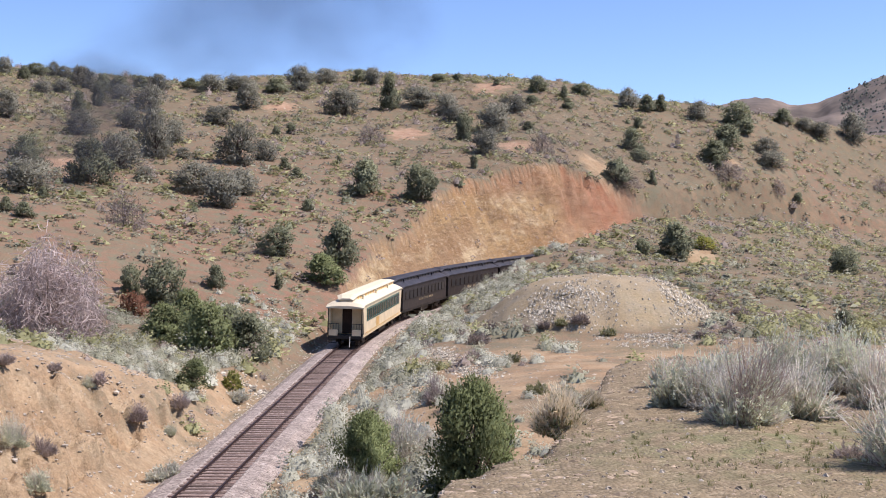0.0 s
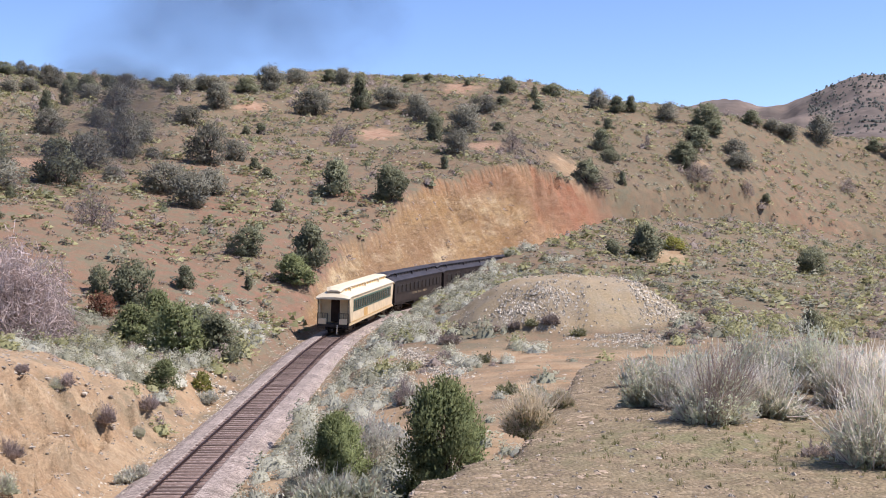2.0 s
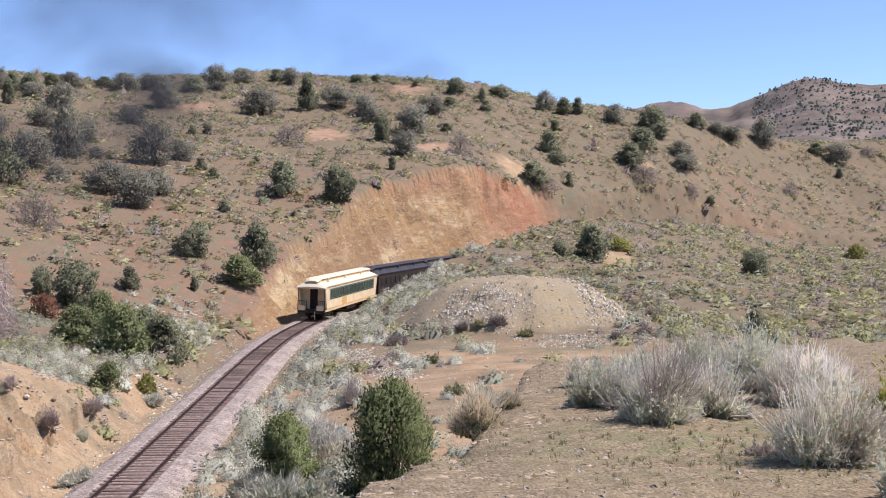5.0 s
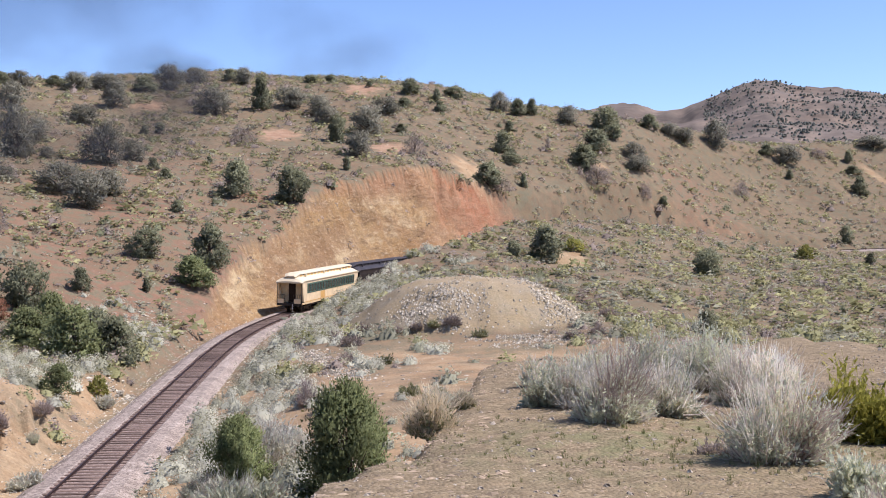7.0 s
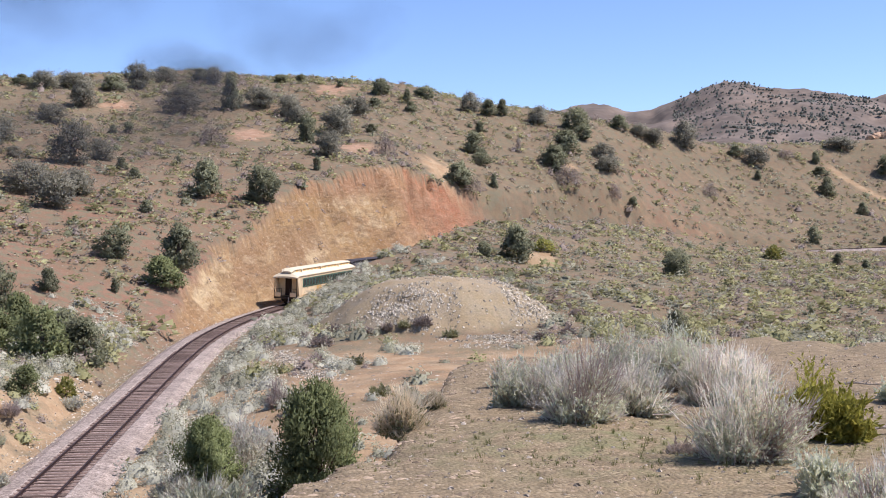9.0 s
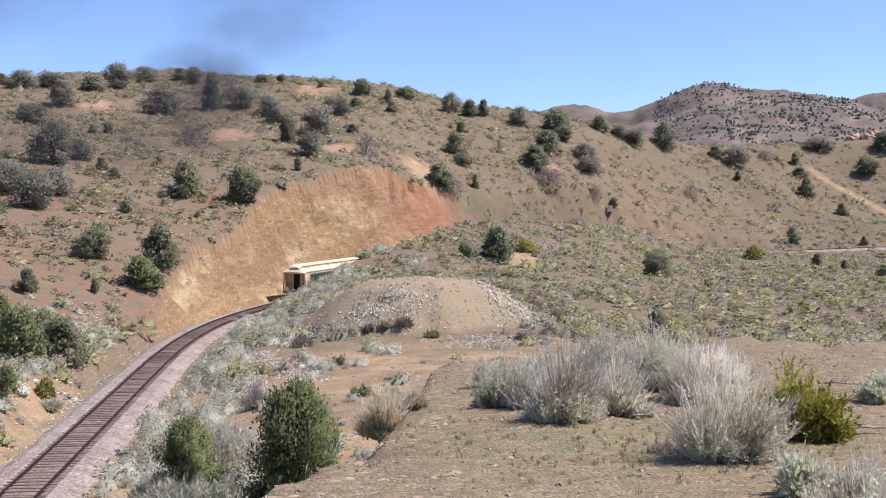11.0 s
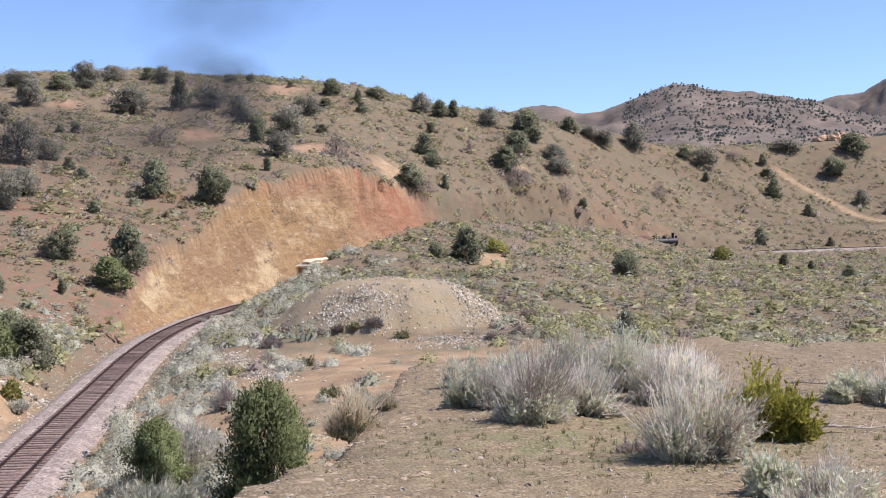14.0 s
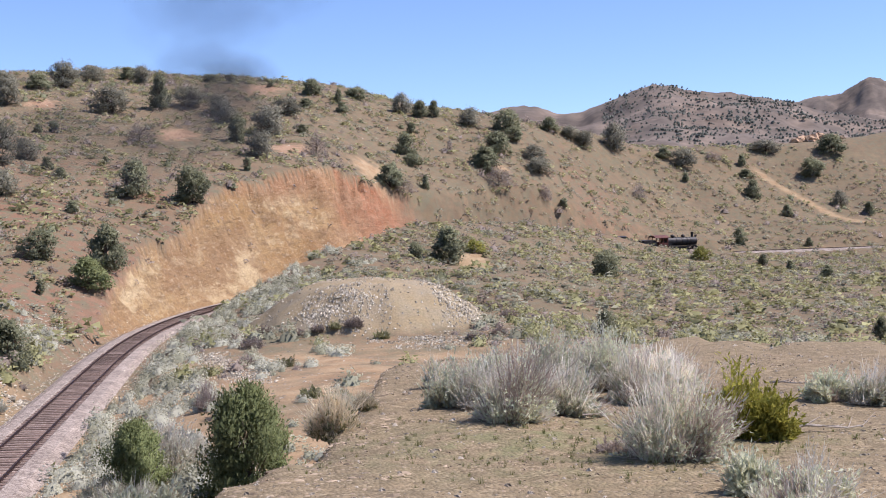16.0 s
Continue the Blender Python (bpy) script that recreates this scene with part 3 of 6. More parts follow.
def coach(name, length, body_mat, roof_mat, label, cream, letters, wheels):
    """A clerestory passenger car, rear buffer at y 0, running on to +y; an Empty that parents its parts."""
    car = tagged(new(name), label, "railway car", group="train")
    W, sill, eave, top = 1.46, 1.05, 3.42, 4.33
    y0, y1 = (1.05 if cream else 0.45), length - (1.05 if cream else 0.45)
    bm = bmesh.new()
    box(bm, -W, W, y0, y1, sill, eave, 0.03)
    part("body", bm, body_mat, car)
    # sill beam and underframe
    bm = bmesh.new()
    for sx in (-W + 0.06, W - 0.06):
        box(bm, sx - 0.09, sx + 0.09, 0.2, length - 0.2, sill - 0.2, sill - 0.005, 0.015)
    part("sill_beam", bm, BUFF if cream else BLACKISH, car)
    bm = bmesh.new()
    box(bm, -0.5, 0.5, 0.15, length - 0.15, sill - 0.28, sill - 0.03)
    box(bm, -1.3, 1.3, length * 0.42, length * 0.58, 0.42, 0.85, 0.04)
    box(bm, -1.25, -0.4, length * 0.3, length * 0.36, 0.45, 0.85, 0.04)
    for sx in (-1.0, 1.0):
        tube(bm, (sx, 4.2, 0.85), (sx, length * 0.4, 0.36), 0.03, sides=6)
        tube(bm, (sx, length * 0.4, 0.36), (sx, length * 0.6, 0.36), 0.03, sides=6)
        tube(bm, (sx, length * 0.6, 0.36), (sx, length - 4.2, 0.85), 0.03, sides=6)
    part("underframe", bm, BLACKISH, car)
    # roof: lower arch with drooping hoods, then the clerestory and its cap
    bm = bmesh.new()
    ys = [(-0.05, -0.20, 0.12), (0.25, -0.06, 0.30), (0.8, 0.0, 0.42), (1.5, 0.0, 0.46)]
    secs = [roof_section(y, W + 0.09, eave + 0.06 + d, r) for y, d, r in ys]
    secs += [roof_section(length - y, W + 0.09, eave + 0.06 + d, r) for y, d, r in ys[::-1]]
    loft(bm, secs)
    part("roof", bm, roof_mat, car, smooth=False)
    bm = bmesh.new()
    c0, c1 = 1.0, length - 1.0
    prof = lambda y, w, h: [(-w, y, eave + 0.25), (-w, y, eave + h - 0.12), (-w * 0.5, y, eave + h), (w * 0.5, y, eave + h), (w, y, eave + h - 0.12), (w, y, eave + 0.25)]
    loft(bm, [prof(c0 - 0.55, 0.55, 0.5), prof(c0, 0.74, 0.76), prof(c1, 0.74, 0.76), prof(c1 + 0.55, 0.55, 0.5)])
    clere = part("clerestory", bm, roof_mat, car)
    bm = bmesh.new()
    cap = lambda y, w, h: [(-w, y, eave + h - 0.07), (-w * 0.55, y, eave + h + 0.05), (w * 0.55, y, eave + h + 0.05), (w, y, eave + h - 0.07), (w, y, eave + h - 0.11), (-w, y, eave + h - 0.11)]
    loft(bm, [cap(c0 - 0.75, 0.6, 0.52), cap(c0 - 0.05, 0.84, 0.81), cap(c1 + 0.05, 0.84, 0.81), cap(c1 + 0.75, 0.6, 0.52)])
    part("clerestory_cap", bm, roof_mat, clere)
    n = int((c1 - c0) / 1.25)
    me = None
    for k in range(n):
        for sx in (-1, 1):
            if me is None:
                bm = bmesh.new()
                box(bm, -0.012, 0.012, -0.36, 0.36, -0.1, 0.1)
                ob = part("clerestory_window", bm, DIM_GLASS if not cream else OCHRE, clere)
                me = ob.data
            else:
                ob = new("clerestory_window", me)
                ob.parent = clere
            ob.location = (sx * 0.745, c0 + 0.8 + k * 1.25, eave + 0.53)
    # roof ventilators
    for k in range(3):
        yy = length * (0.12 + 0.30 * k)
        bm = bmesh.new()
        tube(bm, (0.98, yy, eave + 0.25), (0.98, yy, eave + 0.62), 0.07, sides=8)
        tube(bm, (0.98, yy - 0.16, eave + 0.62), (0.98, yy + 0.16, eave + 0.62), 0.09, sides=8)
        part("roof_ventilator", bm, roof_mat, car)
    # windows: a dark band of separate panes
    wy0, wy1 = y0 + 0.9, y1 - 0.9
    count = int((wy1 - wy0) / (1.02 if cream else 1.5))
    step = (wy1 - wy0) / count
    if cream:
        for sx in (-1, 1):
            bm = bmesh.new()
            box(bm, sx * (W + 0.004), sx * (W + 0.022), wy0 - 0.1, wy1 + 0.1, 2.02, 3.12)
            part("window_band", bm, GREEN_BAND, car, "dull green window band")
    pane = frame_me = None
    for k in range(count):
        for sx in (-1, 1):
            if pane is None:
                bm = bmesh.new()
                h = 0.40 if cream else 0.34
                for a, b, c, d in ((-step * 0.42, -step * 0.34, -h, h), (step * 0.34, step * 0.42, -h, h), (-step * 0.42, step * 0.42, h, h + 0.07), (-step * 0.42, step * 0.42, -h - 0.07, -h)):
                    box(bm, -0.03, 0.03, a, b, c, d)
                fr = part("window", bm, GREEN_BAND if cream else DARK_CAR, car)
                bm = bmesh.new()
                box(bm, -0.012, 0.012, -step * 0.34, step * 0.34, -h, h)
                pn = part("pane", bm, GLASS if cream else DIM_GLASS, fr)
                frame_me, pane = fr.data, pn.data
            else:
                fr = new("window", frame_me)
                fr.parent = car
                pn = new("pane", pane)
                pn.parent = fr
            fr.location = (sx * (W + 0.03), wy0 + (k + 0.5) * step, 2.58 if cream else 2.5)
    if cream:
        for sx in (-1, 1):
            bm = bmesh.new()
            box(bm, sx * (W + 0.004), sx * (W + 0.012), length * 0.30, length * 0.30 + 1.7, 1.2, 1.95)
            part("ochre_panel", bm, OCHRE, car, "ochre square panel below the windows")
            bm = bmesh.new()
            box(bm, sx * (W + 0.004), sx * (W + 0.014), y0 + 0.2, y1 - 0.2, 1.10, 1.16)
            part("belt_stripe", bm, OCHRE, car)
        for end, yy, sgn in ((0, y0, -1), (1, y1, 1)):
            bm = bmesh.new()
            for a, b in ((-1.40, -0.45), (0.45, 1.40)):
                box(bm, a, b, yy + sgn * 0.004, yy + sgn * 0.03, 1.1, 3.36)
            part("end_panel", bm, BUFF, car, "end wall in buff with its shade put into the colour")
            # solid panel; its dark colour stands in for the shade inside the doorway
            bm = bmesh.new()
            box(bm, -0.40, 0.40, yy + sgn * 0.005, yy + sgn * 0.045, 1.1, 3.15)
            part("doorway_shade_panel", bm, DOORWAY_SHADE, car, "dark panel coloured as the shade inside the open doorway")
            for sx in (-1, 1):        # slanting corner wings that carry the hood
                bm = bmesh.new()
                yo = yy + sgn * 0.95
                vs = [bm.verts.new(p) for p in ((sx * 1.46, yy, 1.1), (sx * 1.46, yy + sgn * 0.25, 1.1), (sx * 1.46, yo, 3.32), (sx * 1.46, yy, 3.4),
                                                (sx * 1.24, yy, 1.1), (sx * 1.24, yy + sgn * 0.25, 1.1), (sx * 1.30, yo, 3.32), (sx * 1.30, yy, 3.4))]
                for q in ((0, 1, 2, 3), (7, 6, 5, 4), (0, 4, 5, 1), (1, 5, 6, 2), (2, 6, 7, 3), (3, 7, 4, 0)):
                    bm.faces.new([vs[i] for i in q])
                bmesh.ops.recalc_face_normals(bm, faces=bm.faces)
                part("corner_wing", bm, CREAM, car)
            ye = yy - sgn * -0.98
            bm = bmesh.new()
            box(bm, -1.42, 1.42, min(yy, ye), max(yy, ye), sill - 0.12, sill, 0.01)
            box(bm, -1.4, 1.4, ye - 0.06, ye + 0.06, sill - 0.32, sill - 0.02, 0.02)
            plat = part("platform", bm, BLACKISH, car)
            for a, b in ((-1.4, -0.5), (0.5, 1.4)):
                bm = bmesh.new()
                for zz in (1.12, 1.5, 1.95):
                    tube(bm, (a, ye, zz), (b, ye, zz), 0.025, sides=6)
                for k in range(5):
                    xx = a + (b - a) * k / 4
                    tube(bm, (xx, ye, sill), (xx, ye, 1.97), 0.014 if k % 4 else 0.03, sides=6)
                part("railing", bm, BLACKISH, plat)
                bm = bmesh.new()
                mid = (a + b) / 2
                box(bm, mid - 0.36, mid + 0.36, ye + sgn * 0.06, ye + sgn * 0.09, 1.0, 1.5)
                part("railing_panel", bm, CREAM, plat, "cream railing panel")
                for k in range(3):        # steps
                    bm = bmesh.new()
                    xo = 1.08 if a > 0 else -1.08
                    box(bm, xo - 0.32, xo + 0.32, ye - sgn * (0.10 + 0.26 * k) - 0.12, ye - sgn * (0.10 + 0.26 * k) + 0.12, 0.84 - 0.24 * k - 0.02, 0.84 - 0.24 * k + 0.02)
                    part("step", bm, BLACKISH, plat)
            for sx in (-1.36, 1.36):
                bm = bmesh.new()
                tube(bm, (sx, ye, sill), (sx, ye, 3.3), 0.035, sides=8)
                part("post", bm, BLACKISH, plat)
            bm = bmesh.new()
            tube(bm, (0.42, ye + sgn * 0.08, 0.95), (0.42, ye + sgn * 0.16, 0.12), 0.035, sides=8)
            part("air_hose", bm, WHITE_METAL, plat, "pale hanging air hose")
    else:
        for yy, sgn in ((y0, -1), (y1, 1)):
            bm = bmesh.new()
            box(bm, -0.55, 0.55, min(yy, yy + sgn * 0.4), max(yy, yy + sgn * 0.4), 1.0, 3.25, 0.05)
            part("vestibule", bm, BLACKISH, car)
        for sx in (-1, 1):
            bm = bmesh.new()
            box(bm, sx * (W + 0.002), sx * (W + 0.02), y0 + 0.1, y1 - 0.1, 1.95, 2.02)
            box(bm, sx * (W + 0.002), sx * (W + 0.02), y0 + 0.1, y1 - 0.1, 3.05, 3.11)
            part("belt_rail", bm, DARK_CAR, car)
            if letters:
                bm = bmesh.new()
                rg = random.Random(len(name) + int(length * 10))
                yy = length * 0.36
                for k in range(13):
                    w = rg.uniform(0.10, 0.2)
                    if k not in (4, 8):
                        box(bm, sx * (W + 0.004), sx * (W + 0.012), yy, yy + w, 1.6, 1.84)
                    yy += w + 0.34
                part("lettering_bars", bm, GOLD, car, "faded gold lettering too small to read")
    for yy, sgn in ((0.2, -1), (length - 0.2, 1)):
        bm = bmesh.new()
        box(bm, -0.13, 0.13, min(yy, yy + sgn * 0.3), max(yy, yy + sgn * 0.3), 0.72, 0.98, 0.03)
        part("coupler", bm, BLACKISH, car)
    bogie(car, 3.1, wheels), bogie(car, length - 3.1, wheels)
    return car


def locomotive(wheels):
    """A small black steam engine; rear of the cab at y 0, front beam at y 10.3."""
    e = tagged(new("steam_locomotive"), "small black steam locomotive with a rusty red cab", "locomotive", group="train")
    bm = bmesh.new()
    tube(bm, (0, 2.3, 2.45), (0, 7.9, 2.45), 0.84, 0.80, sides=28)
    for y in (3.4, 4.7, 6.0, 7.2):
        tube(bm, (0, y - 0.03, 2.45), (0, y + 0.03, 2.45), 0.86, sides=28)
    boiler = part("boiler", bm, BLACKISH, e, smooth=False)
    bm = bmesh.new()
    tube(bm, (0, 7.9, 2.45), (0, 9.4, 2.45), 0.83, sides=28)
    tube(bm, (0, 9.4, 2.45), (0, 9.5, 2.45), 0.74, 0.6, sides=28)
    part("smokebox", bm, BLACKISH, e)
    bm = bmesh.new()
    tube(bm, (0, 8.7, 3.2), (0, 8.7, 4.15), 0.24, 0.28, sides=18)
    tube(bm, (0, 8.7, 4.15), (0, 8.7, 4.25), 0.33, 0.33, sides=18)
    part("smokestack", bm, BLACKISH, e)
    for y, r, h in ((4.2, 0.42, 3.85), (6.6, 0.38, 3.8)):
        bm = bmesh.new()
        tube(bm, (0, y, 3.1), (0, y, h - 0.2), r, sides=18)
        tube(bm, (0, y, h - 0.2), (0, y, h), r, r * 0.45, sides=18)
        part("dome", bm, BLACKISH, boiler)
    bm = bmesh.new()
    tube(bm, (0, 5.4, 3.2), (0, 5.4, 3.7), 0.09, sides=10)
    bmesh.ops.create_uvsphere(bm, u_segments=10, v_segments=6, radius=0.16, matrix=Matrix.Translation((0, 5.4, 3.62)))
    part("bell", bm, GOLD, boiler)
    bm = bmesh.new()
    box(bm, -0.2, 0.2, 9.35, 9.7, 3.25, 3.65, 0.05)
    part("headlight", bm, BLACKISH, e)
    for sx in (-1, 1):
        bm = bmesh.new()
        box(bm, sx * 1.35 - 0.03, sx * 1.35 + 0.03, 0.3, 2.4, 1.45, 2.35)
        for a, b in ((0.3, 0.45), (1.25, 1.4), (2.2, 2.4)):
            box(bm, sx * 1.35 - 0.03, sx * 1.35 + 0.03, a, b, 2.35, 3.25)
        box(bm, sx * 1.35 - 0.03, sx * 1.35 + 0.03, 0.3, 2.4, 3.2, 3.4)
        part("cab_side", bm, RED_CAB, e)
        bm = bmesh.new()
        box(bm, sx * 0.8, sx * 1.35, 2.4, 9.5, 1.62, 1.70)
        part("running_board", bm, BLACKISH, e)
        bm = bmesh.new()
        tube(bm, (sx * 1.02, 8.15, 0.95), (sx * 1.02, 9.2, 0.95), 0.36, sides=16)
        box(bm, sx * 0.75, sx * 1.2, 8.3, 9.1, 1.2, 1.6, 0.04)
        part("cylinder", bm, BLACKISH, e)
        bm = bmesh.new()
        box(bm, sx * 0.98 - 0.04, sx * 0.98 + 0.04, 3.2, 6.8, 0.5, 0.64)
        box(bm, sx * 1.06 - 0.03, sx * 1.06 + 0.03, 5.2, 8.2, 0.66, 0.78)
        part("side_rod", bm, WHITE_METAL, e)
    bm = bmesh.new()
    box(bm, -1.35, 1.35, 2.34, 2.4, 1.45, 3.4)
    part("cab_front", bm, RED_CAB, e)
    bm = bmesh.new()
    roof = lambda y: [(-1.5, y, 3.36), (-0.9, y, 3.66), (0, y, 3.78), (0.9, y, 3.66), (1.5, y, 3.36), (1.48, y, 3.30), (0, y, 3.70), (-1.48, y, 3.30)]
    loft(bm, [roof(-0.55), roof(2.55)])
    part("cab_roof", bm, RED_CAB, e)
    bm = bmesh.new()
    box(bm, -0.95, 0.95, 0.4, 9.9, 0.9, 1.4, 0.03)
    box(bm, -0.8, 0.8, 1.9, 3.6, 1.2, 2.6, 0.1)
    part("engine_frame", bm, BLACKISH, e)
    bm = bmesh.new()
    box(bm, -1.35, 1.35, 9.8, 10.0, 0.85, 1.25, 0.02)
    for k in range(9):
        xx = -1.1 + 2.2 * k / 8
        tube(bm, (xx, 10.0, 0.9), (xx * 0.55, 10.55, 0.2), 0.03, sides=6)
    part("pilot", bm, BLACKISH, e)
    for y, r in ((3.2, 0.56), (4.4, 0.56), (5.6, 0.56), (6.8, 0.56), (9.0, 0.36)):
        bm = bmesh.new()
        for sx in (-1, 1):
            tube(bm, (sx * 0.69, 0, 0), (sx * 0.83, 0, 0), r, sides=20)
            box(bm, sx * 0.835, sx * 0.85, -0.2, 0.2, -r * 0.85, -r * 0.4)
        tube(bm, (-0.8, 0, 0), (0.8, 0, 0), 0.09, sides=8)
        w = part("driving_wheelset", bm, BLACKISH, e)
        w.location = (0, y, r)
        wheels.append(w)
    return e


def tender(wheels):
    e = tagged(new("tender"), "black slope-backed tender filled with fuel", "tender", group="train")
    bm = bmesh.new()
    box(bm, -1.38, 1.38, 0.4, 6.6, 1.1, 2.75, 0.05)
    part("tank", bm, BLACKISH, e)
    bm = bmesh.new()
    box(bm, -1.2, 1.2, 3.0, 6.4, 2.75, 3.15, 0.06)
    part("fuel_bunker", bm, BLACKISH, e)
    bm = bmesh.new()
    box(bm, -1.0, 1.0, 0.2, 6.9, 0.8, 1.1)
    part("underframe", bm, BLACKISH, e)
    bogie(e, 1.9, wheels), bogie(e, 5.3, wheels)
    return e


TRAIN = []      # thing, offset of its rear from the train's rear, length, wheelsets
CARS = ((22.4, True), (20.2, False), (20.2, False), (20.2, False), (20.2, False))
offset = 0.0
for length, is_cream in CARS:
    ws = []
    if is_cream:
        c = coach("passenger_coach", length, CREAM, ROOF_CREAM, "cream open-platform coach with green window band, last of the train", True, False, ws)
    else:
        c = coach("passenger_car", length, DARK_CAR, DARK_ROOF, "dark brown clerestory passenger car with faded lettering", False, True, ws)
    TRAIN.append((c, offset, length, ws, 3.1, length - 3.1))
    offset += length + 0.25
ws = []
TRAIN.append((tender(ws), offset, 7.0, ws, 1.9, 5.3))
ws = []
engine = locomotive(ws)
engine.scale = (1.1, 1.1, 1.1)
TRAIN.append((engine, offset + 6.9, 11.5, ws, 3.5, 7.5))


def car_pose(s, a, b):
    """Pose of a car whose rear is at s and whose trucks sit a and b ahead of it."""
    xa, ya, ha, ca = (float(v) for v in on_track(s + a))
    xb, yb, hb, cb = (float(v) for v in on_track(s + b))
    za, zb = rail_z(s + a), rail_z(s + b)
    h = math.atan2(xb - xa, yb - ya)
    up = math.degrees(math.atan2(zb - za, b - a))
    m = pose(xa, ya, za, 0, 0, -math.degrees(h)) @ pose(0, 0, 0, up, math.degrees((ca + cb) / 3), 0)
    return m @ pose(0, -a, 0)


def motions():
    for thing, off, length, ws, a, b in TRAIN:
        walk(thing, [(t, car_pose(float(rear_at(t)) + off, a, b)) for t in np.arange(0, 16.01, 0.5)])
        for w in ws:
            x, y, r = w.location
            walk(w, [(t, pose(0, y, r, -math.degrees((float(rear_at(t)) - 96.3) / r), 0, 0)) for t in np.arange(0, 16.01, 0.1)])
    for ob, rows in SMOKE:
        walk(ob, [(t, smoke_pose(b, e, r)) for t, b, e, r in rows])


# ---- plants ----
BARK = material("grey_bark", (0.13, 0.10, 0.08), 0.95, vary=0.2, scale=6, fine=30, spec=0.1)
JUNIPER = leaf_material("juniper_foliage", (0.165, 0.172, 0.105), (0.265, 0.272, 0.165), through_light=0.42)
BRIGHT_JUNIPER = leaf_material("bright_juniper_foliage", (0.15, 0.175, 0.075), (0.27, 0.29, 0.135), through_light=0.4)
PINE = leaf_material("pine_needles", (0.13, 0.155, 0.062), (0.25, 0.28, 0.12), through_light=0.38)
DARK_SHRUB = leaf_material("dark_twiggy_shrub", (0.18, 0.174, 0.13), (0.28, 0.268, 0.205), through_light=0.42)
BARE_TWIGS = leaf_material("bare_grey_twigs", (0.22, 0.175, 0.15), (0.42, 0.345, 0.30), through_light=0.3)
PINK_TWIGS = leaf_material("pinkish_bare_twigs", (0.3, 0.235, 0.205), (0.53, 0.44, 0.39), through_light=0.3)
RUSTY = leaf_material("rusty_dead_leaves", (0.16, 0.075, 0.045), (0.28, 0.14, 0.085))
FAR_TREES = leaf_material("dark_far_junipers", (0.10, 0.105, 0.085), (0.17, 0.17, 0.135), through_light=0.3)
GULLY_GREEN = leaf_material("dull_green_brush", (0.155, 0.16, 0.09), (0.26, 0.265, 0.155), through_light=0.35)
YELLOW_GREEN = leaf_material("yellow_green_leaves", (0.24, 0.235, 0.06), (0.42, 0.395, 0.12), through_light=0.4)
SAGE = leaf_material("grey_green_sage", (0.3, 0.295, 0.205), (0.42, 0.41, 0.295), through_light=0.35)
GREEN_SAGE = leaf_material("green_grey_leaves", (0.46, 0.47, 0.32), (0.66, 0.66, 0.48), through_light=0.45)
OLIVE_SAGE = leaf_material("olive_low_shrubs", (0.21, 0.205, 0.095), (0.35, 0.335, 0.17), through_light=0.35)
BROWN_SAGE = leaf_material("brown_dead_shrubs", (0.25, 0.2, 0.162), (0.41, 0.335, 0.28), through_light=0.35)
PALE_SAGE = leaf_material("pale_silver_sage", (0.46, 0.45, 0.345), (0.63, 0.615, 0.49), through_light=0.4)
MAUVE_STEMS = leaf_material("mauve_brown_stems", (0.33, 0.25, 0.2), (0.6, 0.49, 0.41), through_light=0.4)
STRAW = leaf_material("pale_straw_stems", (0.62, 0.52, 0.4), (1.0, 0.95, 0.82), through_light=0.45)
GREY_STEMS = leaf_material("grey_stems", (0.5, 0.45, 0.35), (0.9, 0.84, 0.7), through_light=0.45)
RABBIT_GREEN = leaf_material("bright_green_stems", (0.20, 0.195, 0.032), (0.42, 0.38, 0.085))
TAN_GRASS = leaf_material("tan_dry_grass", (0.55, 0.45, 0.3), (0.95, 0.83, 0.6), through_light=0.45)
GRASS = leaf_material("short_green_grass", (0.14, 0.15, 0.05), (0.28, 0.28, 0.11))
STONE = material("grey_tan_stone", (0.34, 0.29, 0.225), 0.95, vary=0.15, scale=5, fine=30, island=0.45, spec=0.1)
RUBBLE = material("pale_grey_rubble", (0.42, 0.37, 0.285), 0.95, vary=0.12, scale=5, fine=30, island=0.6, spec=0.1)
PEBBLE = material("brown_pebble", (0.31, 0.235, 0.16), 0.95, vary=0.15, scale=5, fine=30, island=0.5, spec=0.1)
DEAD_WOOD = material("bleached_dead_wood", (0.45, 0.38, 0.31), 0.9, vary=0.2, scale=5, fine=40, spec=0.1)


def face_out(v, f, outward):
    """Turn each face so that its front looks along outward (one direction a face)."""
    nrm = np.cross(v[f[:, 1]] - v[f[:, 0]], v[f[:, 2]] - v[f[:, 0]])
    turn = (nrm * outward).sum(1) < 0
    f = f.copy()
    f[turn] = f[turn][:, [0, 2, 1]]
    return v, f


def soft_leaves(me, outward):
    """Let each leaf take its light as part of a rounded clump."""
    me.polygons.foreach_set("use_smooth", np.ones(len(me.polygons), bool))
    me.normals_split_custom_set_from_vertices(np.repeat(outward, 3, axis=0).tolist())
    return me


def unit(v):
    return v / (np.linalg.norm(v, axis=-1, keepdims=True) + 1e-9)


